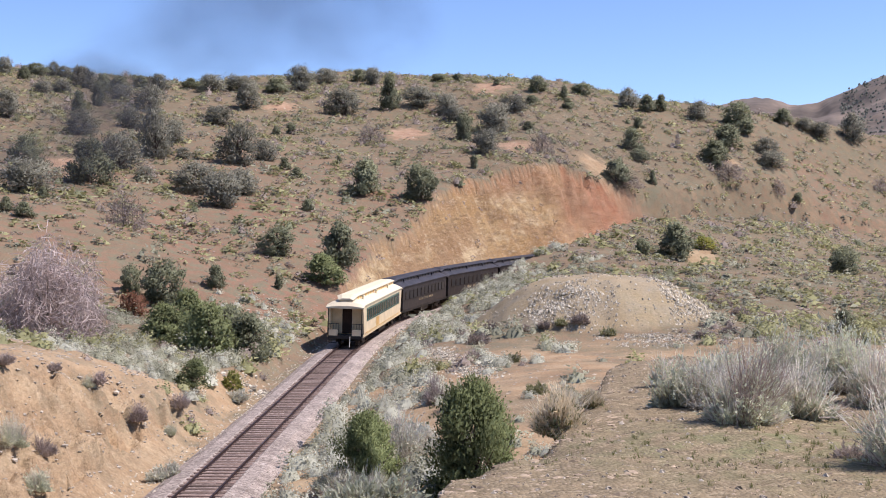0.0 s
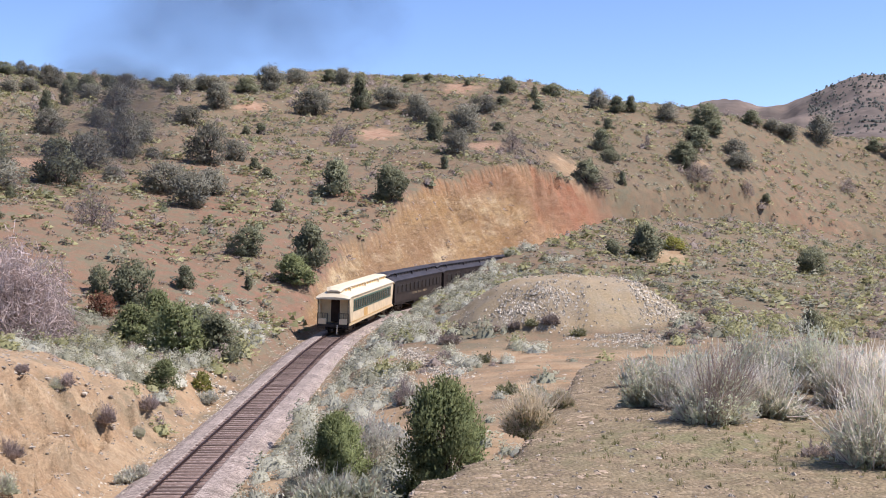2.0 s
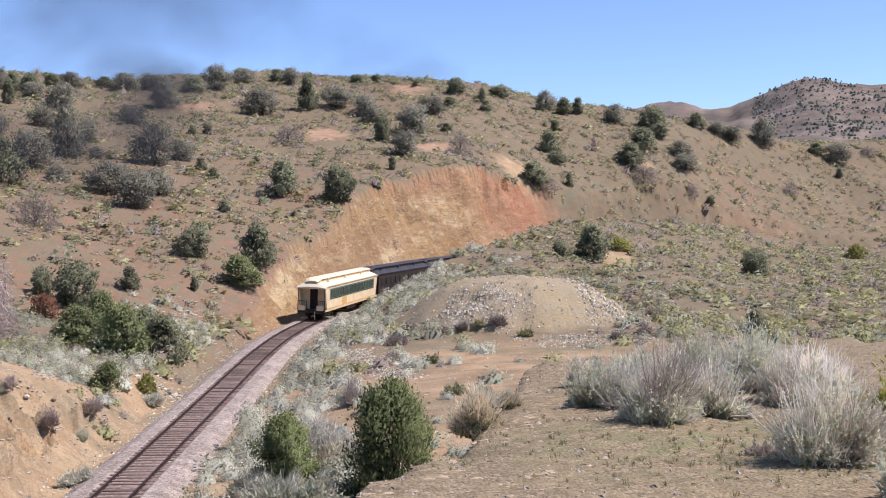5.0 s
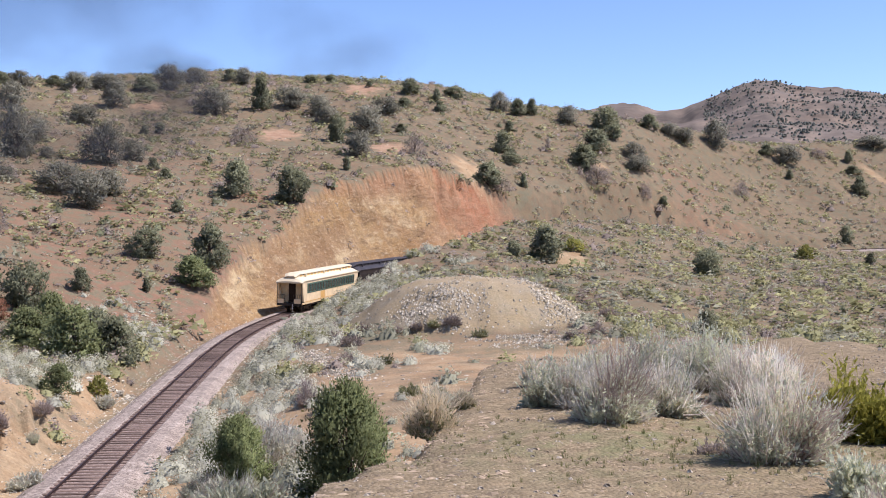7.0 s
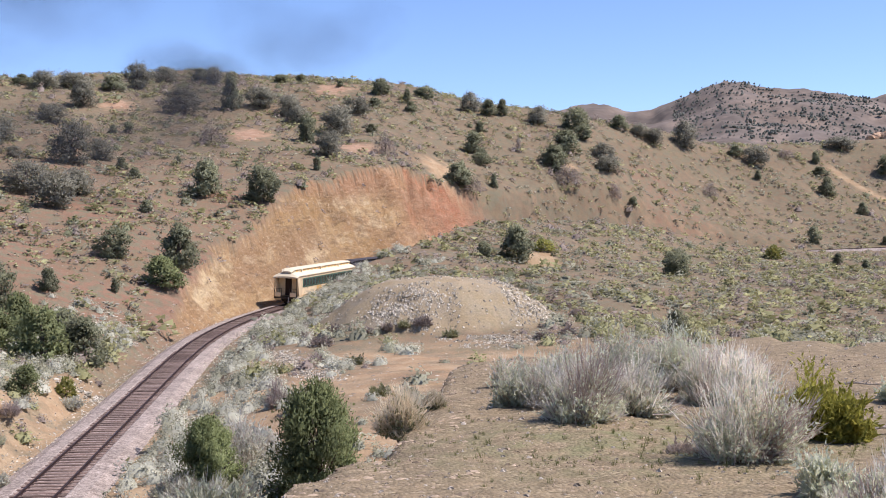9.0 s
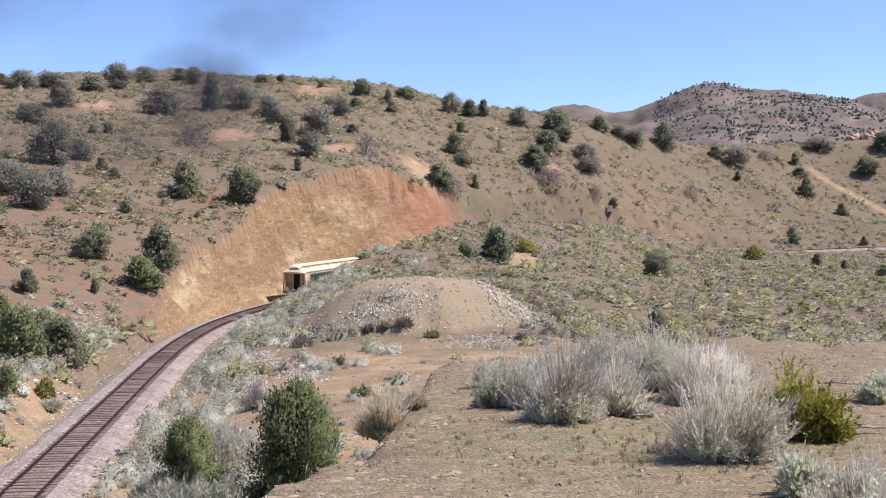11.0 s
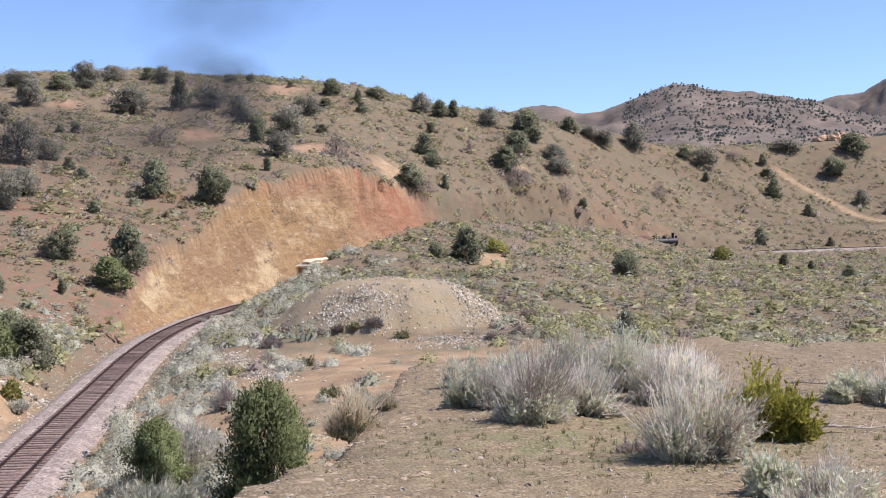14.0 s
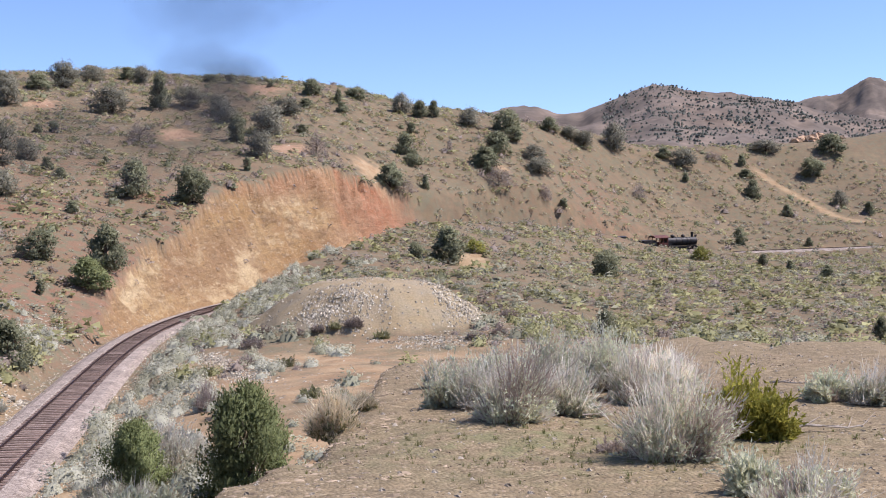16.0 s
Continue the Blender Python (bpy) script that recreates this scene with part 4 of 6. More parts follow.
def leaf_tris(centres, size, rg, out=None, lift=0.4, long=1.0):
    """One small triangle at each centre, turned by chance, leaning along out where that is given."""
    n = len(centres)
    a = unit(rg.normal(size=(n, 3)))
    if out is not None:
        a = unit(a * (1 - lift) + out * lift * 1.6)
    b = unit(np.cross(a, rg.normal(size=(n, 3))))
    s = (size * rg.uniform(0.6, 1.3, n))[:, None]
    v = np.stack([centres - b * s * 0.5 - a * s * 0.4 * long, centres + b * s * 0.5 - a * s * 0.35 * long, centres + a * s * 0.75 * long], 1)
    return v.reshape(-1, 3), np.arange(3 * n).reshape(-1, 3)


def join(parts):
    v, f, k = [], [], 0
    for a, b in parts:
        v.append(a), f.append(b + k)
        k += len(a)
    return np.concatenate(v), np.concatenate(f)


def stems(roots, tips, width, rg, sag=0.12, taper=0.35):
    """Thin bent blades from roots to tips: three pieces each, two crossed sides not needed at this size."""
    n = len(roots)
    d = tips - roots
    side = unit(np.cross(d, rg.normal(size=(n, 3)))) * (np.asarray(width) * np.ones(n))[:, None]
    bow = rg.normal(size=(n, 3)) * np.linalg.norm(d, axis=1, keepdims=True) * sag
    rings = []
    for u, w in ((0, 1.0), (0.4, 0.85), (0.75, 0.65), (1.0, taper)):
        c = roots + d * u + bow * (u * (1 - u) * 2)
        rings += [c - side * w * 0.5, c + side * w * 0.5]
    v = np.stack(rings, 1).reshape(-1, 3)
    base = np.arange(n)[:, None] * 8
    quads = np.concatenate([base + np.array([[2 * k, 2 * k + 1, 2 * k + 3, 2 * k + 2]]) for k in range(3)])
    tris = np.concatenate([quads[:, [0, 1, 2]], quads[:, [0, 2, 3]]])
    return v, tris


def dome(n, rg, low=0.15, power=0.5):
    """Points in a rounded crown of unit width and height, more of them near its skin."""
    d = unit(rg.normal(size=(n, 3)))
    d[:, 2] = np.abs(d[:, 2]) * 1.05 - low
    r = rg.uniform(0.35, 1, n) ** power
    p = d * r[:, None] * np.array([0.5, 0.5, 0.92])
    p[:, 2] = np.maximum(p[:, 2] + 0.08, 0.02)
    return p, d


def crown_points(rg, clumps, per, shape, tight=1.0):
    """Clumped points of a tree's crown in a unit box: shape 'cone' or 'round'."""
    c, o = [], []
    lean = rg.uniform(-0.08, 0.08, 2)
    for k in range(clumps):
        u = rg.uniform(0.06, 1.0)
        wide = (1.05 - u) ** 0.62 * 0.52 if shape == "cone" else math.sqrt(max(0.02, 1 - (2 * u - 0.85) ** 2 / 1.4)) * 0.5
        if shape == "bush":
            u = rg.uniform(0.0, 1.0) ** 1.15
            wide = (0.58 - 0.15 * u) * math.sqrt(max(0.0, 1 - ((u - 0.3) / 0.7) ** 2))
        wide *= rg.uniform(0.6, 1.22)
        a = rg.uniform(0, 6.283)
        q = rg.uniform(0.3, 1.0) ** 0.5
        mid = np.array([math.cos(a) * wide * q + lean[0] * u, math.sin(a) * wide * q + lean[1] * u, u * 0.93])
        size = rg.uniform(0.07, 0.13) * tight
        pts = rg.normal(size=(per, 3)) * size * np.array([1, 1, 0.8])
        c.append(mid + pts)
        o.append(unit(pts * 0.7 + (mid - np.array([0, 0, 0.4])) * 0.25 + np.array([0, 0, 0.05])))
    return np.concatenate(c), np.concatenate(o)


def limbs(rg, count, top=0.85, thick=0.035):
    """A trunk with limbs in a unit box, as tapered blades."""
    roots, tips, width = [[0, 0, -0.06], [0, 0, -0.06]], [[0.02, 0.01, top], [-0.03, 0.03, top * 0.7]], [thick * 2, thick * 1.5]
    for k in range(count):
        a, u = rg.uniform(0, 6.283), rg.uniform(0.05, 0.7)
        l = rg.uniform(0.25, 0.5)
        roots.append([0, 0, u * 0.6])
        tips.append([math.cos(a) * l, math.sin(a) * l, min(0.97, u * 0.6 + rg.uniform(0.15, 0.45))])
        width.append(thick * rg.uniform(0.4, 0.9))
    r, t, w = np.array(roots), np.array(tips), np.array(width)
    return join([stems(r, t, w, rg, 0.06, 0.3), stems(r, t, w, rg, 0.0, 0.3)])


MESHES = {}


def tree_meshes(kind, variant):
    """Trunk and crown meshes, shared by all trees of one kind and variant."""
    key = (kind, variant)
    if key in MESHES:
        return MESHES[key]
    rg = np.random.RandomState(100 + variant * 17 + len(kind) * 3)
    o = None
    if kind in ("juniper", "bright"):
        c, o = crown_points(rg, 70, 62, "cone" if variant % 3 else "round", 0.72)
        crown = leaf_tris(c, 0.046, rg, o, 0.3, 1.3)
        mat = JUNIPER if kind == "juniper" else BRIGHT_JUNIPER
        trunk = limbs(rg, 8)
    elif kind == "pine":
        c, o = crown_points(rg, 78, 430, "bush", 0.72)
        crown = leaf_tris(c, 0.021, rg, unit(o + np.array([0, 0, 0.4])), 0.4, 1.5)
        mat, trunk = PINE, limbs(rg, 18)
    elif kind == "dark":
        c, o = crown_points(rg, 62, 56, "round", 0.9)
        crown = leaf_tris(c, 0.036, rg, o, 0.4, 1.9)
        mat, trunk = DARK_SHRUB, limbs(rg, 16)
    elif kind == "rusty":
        c, o = crown_points(rg, 45, 26, "round")
        crown, mat, trunk = leaf_tris(c, 0.08, rg, o, 0.3), RUSTY, limbs(rg, 8)
    elif kind == "yellow":
        p, d = dome(420, rg)
        crown, mat, trunk = leaf_tris(p, 0.11, rg, d, 0.5, 1.5), YELLOW_GREEN, limbs(rg, 6, 0.5, 0.02)
    else:                        # bare crowns of fine twigs
        n = 1500 if kind == "bare" else 11000
        p, d = dome(n, rg, 0.25, 0.6)
        d = unit(d * 0.5 + rg.normal(size=d.shape))
        p = p * (1 + 0.12 * np.sin(p[:, :1] * 17) + 0.1 * np.sin(p[:, 1:2] * 19 + 1))
        back = p - unit(d + np.array([0, 0, 0.6]) + rg.normal(size=p.shape) * 0.5) * rg.uniform(0.06, 0.16, n)[:, None]
        crown = stems(back, p, 0.008 if kind == "bare" else 0.0055, rg, 0.1)
        mat, trunk = (BARE_TWIGS if kind == "bare" else PINK_TWIGS), limbs(rg, 14, 0.62, 0.014 if kind == "bare" else 0.012)
    if o is not None:
        crown = face_out(*crown, o)
    me = mesh_of("crown", *crown, mat)
    if o is not None:
        soft_leaves(me, unit(o + np.array([0, 0, 0.25]) + 0.4 * unit(rg.normal(size=o.shape))))
    MESHES[key] = (mesh_of("trunk", *trunk, BARK), me)
    return MESHES[key]


COUNT = [0]
PLACED = []


def plant_tree(name, kind, x, y, width, height, label, category, group="", variants=5, sink=0.03):
    COUNT[0] += 1
    rg = random.Random(COUNT[0] * 7 + 3)
    trunk, crown = tree_meshes(kind, rg.randrange(variants))
    ob = tagged(new(name), label, category, group)
    ob.location = (x, y, gz(x, y) - sink * height)
    ob.scale = (width, width * rg.uniform(0.9, 1.1), height * 1.04)
    ob.rotation_euler = (0, 0, rg.uniform(0, 6.283))
    for n, me in (("trunk", trunk), ("crown", crown)):
        p = new(n, me)
        p.parent = ob
    PLACED.append((x, y, width * 0.5))
    return ob


def juniper(x, y, w, h):
    size = "large" if h > 4.5 else "small" if h < 2 else "bushy"
    plant_tree("juniper_tree", "juniper", x, y, w, h, f"{size} dark green juniper on the dry hillside", "tree", "junipers on the hill")


def bright_juniper(x, y, w, h):
    plant_tree("juniper_tree", "bright", x, y, w, h, "low bright green juniper near the railway", "tree", "junipers on the hill")


def dark_shrub_tree(x, y, w, h):
    plant_tree("shrub_tree", "dark", x, y, w, h, "dark grey-brown twiggy shrub tree on the hillside", "tree", "shrub trees on the hill")


def bare_tree(x, y, w, h):
    plant_tree("bare_tree", "bare", x, y, w, h, "leafless grey tree with dense fine twigs", "tree", "bare trees on the hill")


def rusty_bush(x, y, w, h):
    plant_tree("dead_bush", "rusty", x, y, w, h, "rust-brown dead bush among green junipers", "bush")


def rabbitbrush(x, y, w, h):
    plant_tree("green_bush", "yellow", x, y, w, h, "yellow-green bush on dry soil", "bush", "yellow-green bushes")


def pinyon_pine(x, y, w, h):
    plant_tree("pinyon_pine", "pine", x, y, w, h, "dense green young pinyon pine below the gravel bench", "tree", "pines in the gully", 2)


dark_shrub_tree(-95.1, 261.4, 3.3, 3.9)
juniper(-88.6, 254.7, 2.8, 2.8)
juniper(-91.6, 271.8, 4.7, 2.7)
dark_shrub_tree(-89.4, 276.7, 3.0, 3.3)
dark_shrub_tree(-86.7, 276.5, 2.7, 3.0)
dark_shrub_tree(-76.7, 256.7, 5.7, 4.4)
juniper(-71.0, 251.7, 4.3, 3.7)
juniper(-67.7, 252.6, 4.9, 3.5)
juniper(-66.8, 267.1, 3.6, 2.9)
dark_shrub_tree(-62.6, 266.2, 4.5, 3.2)
juniper(-56.6, 269.4, 4.5, 2.3)
dark_shrub_tree(-51.0, 266.7, 5.8, 3.8)
dark_shrub_tree(-45.7, 272.4, 7.8, 3.3)
juniper(-37.3, 271.8, 5.8, 3.2)
dark_shrub_tree(-32.9, 278.1, 5.5, 5.5)
dark_shrub_tree(-28.4, 296.5, 6.3, 3.5)
juniper(-20.8, 302.2, 3.6, 2.9)
dark_shrub_tree(-17.0, 297.3, 4.2, 4.2)
juniper(-11.1, 256.0, 4.2, 7.2)
dark_shrub_tree(-5.1, 258.8, 6.1, 4.3)
dark_shrub_tree(-71.0, 196.7, 3.5, 4.4)
dark_shrub_tree(-78.2, 235.0, 3.5, 2.3)
dark_shrub_tree(-75.7, 239.4, 3.6, 2.4)
juniper(-63.4, 209.6, 2.6, 4.1)
juniper(-64.6, 226.2, 2.2, 4.4)
dark_shrub_tree(-57.5, 191.7, 4.7, 3.8)
dark_shrub_tree(-65.4, 245.1, 4.8, 3.0)
dark_shrub_tree(-55.3, 227.0, 5.0, 5.0)
dark_shrub_tree(-43.4, 181.4, 5.3, 7.0)
dark_shrub_tree(-53.2, 204.8, 4.0, 3.5)
dark_shrub_tree(-43.3, 194.4, 3.3, 3.8)
dark_shrub_tree(-39.0, 181.1, 2.2, 1.7)
dark_shrub_tree(-40.7, 217.5, 5.2, 3.1)
dark_shrub_tree(-39.8, 247.0, 4.7, 5.3)
dark_shrub_tree(-20.2, 249.4, 6.5, 5.3)
juniper(-28.2, 224.0, 1.9, 2.1)
juniper(-30.5, 221.4, 1.6, 1.6)
dark_shrub_tree(-27.2, 184.5, 3.5, 3.1)
dark_shrub_tree(-30.5, 178.6, 5.6, 5.6)
bare_tree(-13.0, 217.1, 6.2, 4.6)
juniper(-43.9, 149.5, 5.5, 5.5)
dark_shrub_tree(-44.6, 165.4, 5.7, 4.8)
dark_shrub_tree(-46.4, 134.4, 6.0, 3.7)
juniper(-55.0, 158.3, 4.7, 3.6)
dark_shrub_tree(-32.1, 155.6, 5.6, 3.7)
dark_shrub_tree(-26.7, 145.9, 4.9, 4.2)
dark_shrub_tree(-25.6, 153.7, 3.7, 3.3)
juniper(-20.9, 171.9, 1.8, 1.5)
juniper(-23.4, 178.4, 1.9, 1.7)
juniper(-16.2, 188.3, 1.1, 1.2)
juniper(-10.7, 164.7, 4.7, 4.8)
juniper(-3.0, 163.2, 4.2, 5.0)
bare_tree(-33.6, 126.3, 5.2, 4.6)
dark_shrub_tree(-39.6, 159.3, 2.3, 1.9)
juniper(-43.7, 131.0, 1.3, 1.2)
juniper(-41.7, 118.9, 2.1, 1.5)
juniper(-17.5, 126.4, 3.6, 2.9)
juniper(-11.2, 129.3, 4.0, 4.6)
bright_juniper(-12.0, 121.4, 4.3, 2.9)
juniper(-16.6, 147.7, 1.8, 1.4)
juniper(-44.0, 120.7, 1.5, 1.5)
juniper(-21.0, 110.7, 1.9, 2.1)
juniper(-15.9, 115.9, 0.9, 1.3)
juniper(-27.4, 104.8, 1.8, 2.6)
juniper(-24.4, 103.6, 3.8, 3.8)
bright_juniper(-19.2, 89.6, 3.0, 3.7)
bright_juniper(-19.9, 85.3, 3.3, 2.9)
bright_juniper(-16.1, 82.3, 3.6, 3.6)
juniper(-13.8, 84.3, 3.6, 3.2)
bright_juniper(-14.2, 67.5, 2.0, 1.6)
rabbitbrush(-12.9, 72.8, 1.3, 1.3)
juniper(-17.3, 95.0, 2.7, 2.7)
rusty_bush(-25.4, 98.0, 2.1, 1.9)
juniper(4.0, 298.8, 2.8, 2.1)
juniper(-0.9, 304.0, 3.6, 2.1)
juniper(13.3, 286.5, 2.0, 1.4)
juniper(22.1, 279.2, 4.0, 3.7)
juniper(20.0, 269.0, 3.8, 1.9)
juniper(27.8, 273.0, 1.6, 3.2)
juniper(28.0, 266.4, 2.8, 2.3)
juniper(33.0, 284.9, 5.1, 3.0)
dark_shrub_tree(15.1, 254.9, 5.4, 3.4)
dark_shrub_tree(10.3, 235.8, 6.1, 5.6)
dark_shrub_tree(7.3, 200.6, 4.3, 4.3)
juniper(4.0, 223.5, 3.2, 5.3)
dark_shrub_tree(1.0, 253.6, 4.8, 4.2)
dark_shrub_tree(2.7, 245.9, 4.1, 3.5)
juniper(17.2, 238.7, 2.3, 1.7)
bare_tree(17.9, 214.3, 4.6, 5.6)
juniper(5.1, 190.7, 1.3, 2.2)
dark_shrub_tree(43.8, 281.5, 4.3, 4.3)
juniper(47.5, 277.9, 4.0, 3.7)
juniper(51.0, 279.3, 2.9, 3.7)
juniper(38.8, 245.4, 4.1, 4.5)
juniper(38.9, 237.8, 4.0, 2.5)
juniper(43.3, 264.4, 2.5, 2.3)
juniper(31.5, 217.5, 5.7, 4.1)
bare_tree(34.2, 218.6, 5.2, 3.1)
juniper(39.5, 225.5, 1.6, 2.7)
dark_shrub_tree(59.2, 277.7, 4.7, 4.0)
juniper(67.9, 276.7, 6.0, 5.1)
juniper(62.1, 262.5, 7.0, 4.8)
juniper(56.4, 249.9, 6.0, 4.2)
juniper(68.8, 271.5, 4.0, 3.3)
juniper(82.7, 291.4, 5.4, 3.4)
dark_shrub_tree(88.1, 290.9, 4.0, 3.2)
dark_shrub_tree(91.5, 291.0, 5.0, 3.6)
dark_shrub_tree(102.7, 299.6, 5.2, 6.7)
dark_shrub_tree(71.7, 264.8, 4.5, 3.6)
dark_shrub_tree(70.9, 258.3, 5.7, 3.5)
bare_tree(58.1, 243.3, 7.1, 4.7)
bare_tree(69.9, 249.3, 3.1, 4.3)
juniper(56.5, 246.4, 2.6, 3.0)
juniper(74.4, 250.7, 1.8, 1.8)
juniper(29.6, 150.7, 4.7, 4.7)
juniper(24.5, 147.3, 2.0, 2.1)
juniper(52.4, 156.9, 3.9, 3.5)
rabbitbrush(34.3, 157.7, 3.4, 1.7)
bare_tree(50.1, 254.9, 1.5, 4.3)
juniper(119.5, 307.6, 4.4, 2.8)
dark_shrub_tree(124.1, 305.7, 5.9, 4.7)
bare_tree(135.8, 313.3, 5.6, 2.9)
juniper(121.5, 297.2, 2.1, 2.4)
juniper(144.1, 312.1, 2.6, 3.2)
juniper(142.6, 306.4, 4.5, 2.2)
juniper(138.3, 293.4, 4.3, 4.9)
dark_shrub_tree(155.6, 321.2, 7.6, 3.4)
juniper(174.4, 318.5, 9.4, 5.1)
juniper(163.0, 308.0, 6.6, 5.3)
dark_shrub_tree(162.7, 292.3, 3.9, 3.9)
juniper(142.8, 282.7, 3.0, 3.0)
juniper(166.1, 283.8, 3.1, 3.4)
juniper(118.6, 257.9, 2.9, 4.0)
juniper(135.9, 258.2, 1.9, 1.9)
bare_tree(102.8, 281.7, 4.2, 4.2)
rabbitbrush(90.6, 214.5, 3.3, 2.7)
juniper(51.8, 86.9, 1.2, 1.7)
juniper(28.9, 86.0, 1.5, 1.7)
juniper(100.3, 197.2, 1.7, 1.9)
juniper(94.8, 174.1, 2.3, 1.9)
juniper(104.2, 216.4, 2.3, 2.0)
plant_tree("bare_tree", "pink", -28.2, 85.2, 8.7, 7.8, "large pinkish leafless tree with a haze of fine twigs", "tree", variants=1)


# foreground shrubs: each a thing with its stems and leaves
def shrub(name, x, y, w, h, label, stem_mat, leaf_mat, n_stems, n_leaves, fan=0.26, thick=0.0048, leaf=0.02, lean=(0, 0), group="", tufts=15, low_leaf=-0.6, high_leaf=0.95, pale_share=0.7, leafy_share=0.8):
    """A shrub of several tufts that fan out from one root, each with many stems and small leaves."""
    COUNT[0] += 1
    rg = np.random.RandomState(900 + COUNT[0])
    ob = tagged(new(name), label, "bush", group)
    ob.location = (x, y, gz(x, y) - 0.02)
    a = np.arange(tufts) * 2.4 + rg.uniform(-0.5, 0.5, tufts)
    spot = np.sqrt(np.linspace(0.01, 1, tufts))
    tilt = spot * 1.05 * rg.uniform(0.5, 1.3, tufts)
    axis = np.stack([np.cos(a) * np.sin(tilt), np.sin(a) * np.sin(tilt), np.cos(tilt)], 1)
    reach = 1 / np.sqrt((axis[:, 0] ** 2 + axis[:, 1] ** 2) / (w * 0.5) ** 2 + (axis[:, 2] / h) ** 2) * rg.uniform(0.45, 1.1, tufts) * (1 - 0.4 * spot ** 2)
    k = rg.randint(0, tufts, n_stems)
    way = unit(axis[k] + rg.normal(size=(n_stems, 3)) * fan + np.array([0, 0, 0.12]))
    long = reach[k] * rg.uniform(0.55, 1.1, n_stems)
    root = np.stack([np.cos(a[k]) * spot[k], np.sin(a[k]) * spot[k], 0 * a[k]], 1) * w * 0.26 + rg.normal(size=(n_stems, 3)) * np.array([0.04, 0.04, 0]) * w
    top = root * 0.9 + way * long[:, None] + np.array([lean[0], lean[1], 0]) * h
    top[:, 2] = np.maximum(top[:, 2], 0.04)
    start = root + (top - root) * (rg.uniform(0, 1, n_stems) ** 1.5 * 0.6)[:, None]
    # each stem forks into finer twigs near its end
    q = np.repeat(np.arange(n_stems), 3)
    fork = root[q] + (top[q] - root[q]) * rg.uniform(0.4, 0.85, len(q))[:, None]
    end = fork + unit(way[q] + rg.normal(size=(len(q), 3)) * 0.45) * (long[q] * rg.uniform(0.18, 0.4, len(q)))[:, None]
    end[:, 2] = np.maximum(end[:, 2], 0.03)
    side = unit(np.cross(end - fork, rg.normal(size=end.shape))) * thick * 0.45
    twigs = np.stack([fork - side, fork + side, end], 1).reshape(-1, 3), np.arange(3 * len(q)).reshape(-1, 3)
    pale = (rg.uniform(0, 1, tufts) < pale_share)[k]
    twigs = twigs[0].reshape(-1, 3, 3)
    wide = thick * rg.uniform(0.5, 1.3, n_stems)
    fork_pale = pale[q]
    v, f = join([stems(start[pale], top[pale], wide[pale], rg, 0.05), (twigs[fork_pale].reshape(-1, 3), np.arange(3 * fork_pale.sum()).reshape(-1, 3))])
    p = tagged(new("twig_tuft", mesh_of("twig_tuft", v, f, stem_mat)), kind="stuff")
    p.parent = ob
    low = rg.randint(0, n_stems, n_stems // 3)
    v, f = stems(root[low], root[low] + (top[low] - root[low]) * rg.uniform(0.3, 0.55, len(low))[:, None], thick * 1.3, rg, 0.12)
    v, f = join([(v, f), stems(start[~pale], top[~pale], wide[~pale], rg, 0.07), (twigs[~fork_pale].reshape(-1, 3), np.arange(3 * (~fork_pale).sum()).reshape(-1, 3))])
    p = tagged(new("dead_base", mesh_of("dead_base", v, f, MAUVE_STEMS)), kind="stuff")
    p.parent = ob
    leafy = np.where((rg.uniform(0, 1, tufts) < leafy_share)[k][q])[0]
    k = leafy[rg.randint(0, len(leafy), n_leaves)] if len(leafy) else rg.randint(0, len(q), n_leaves)
    c = fork[k] + (end[k] - fork[k]) * rg.uniform(low_leaf, high_leaf, n_leaves)[:, None] + rg.normal(size=(n_leaves, 3)) * 0.012 * w
    c[:, 2] = np.maximum(c[:, 2], 0.02)
    v, f = leaf_tris(c, leaf, rg, unit(end[k] - fork[k]), 0.6, 1.9)
    p = tagged(new("foliage", mesh_of("foliage", v, f, leaf_mat)), kind="stuff")
    p.parent = ob
    PLACED.append((x, y, w * 0.4))
    return ob


def sagebrush(x, y, w, h):
    shrub("sagebrush", x, y, w, h, "grey-green sagebrush with woody stems on gravelly soil", GREY_STEMS, GREEN_SAGE, int(400 + 400 * min(w, 1.2)), int(3500 + 3500 * min(w, 1.2)), group="sagebrush on the bench", leaf=0.02 if w < 1 else 0.035, thick=0.004 if w < 1 else 0.009)


def dry_rabbitbrush(x, y, w, h):
    shrub("dry_rabbitbrush", x, y, w, h, "dry rabbitbrush with pale straw-coloured upright stems", STRAW, GREEN_SAGE, int(480 + 560 * w), int(3600 + 3600 * w), group="rabbitbrush on the bench", thick=0.0066, leaf=0.017, low_leaf=-1.2, high_leaf=0.35, fan=0.24, lean=(0.07, 0.02), pale_share=0.7, leafy_share=0.5, tufts=23)


def green_rabbitbrush(x, y, w, h):
    shrub("green_rabbitbrush", x, y, w, h, "bright yellow-green broom-like bush on the bench", RABBIT_GREEN, RABBIT_GREEN, 520, 22000, lean=(-0.05, 0), leaf=0.02, fan=0.24, tufts=22, low_leaf=-1.2, pale_share=1.0, leafy_share=1.0, group="green bushes on the bench")


def pale_sagebrush(x, y, w, h):
    shrub("pale_sagebrush", x, y, w, h, "pale silvery sagebrush in the gully below the bench", STRAW, PALE_SAGE, 900, 2600, leaf=0.07, thick=0.012, group="pale sagebrush in the gully")


def pinkish_bush(x, y, w, h):
    shrub("pinkish_bush", x, y, w, h, "small pinkish-grey dead bush on the sandy bank", PINK_TWIGS, BROWN_SAGE, 700, 700, thick=0.014, leaf=0.05, group="dead bushes on the bank")


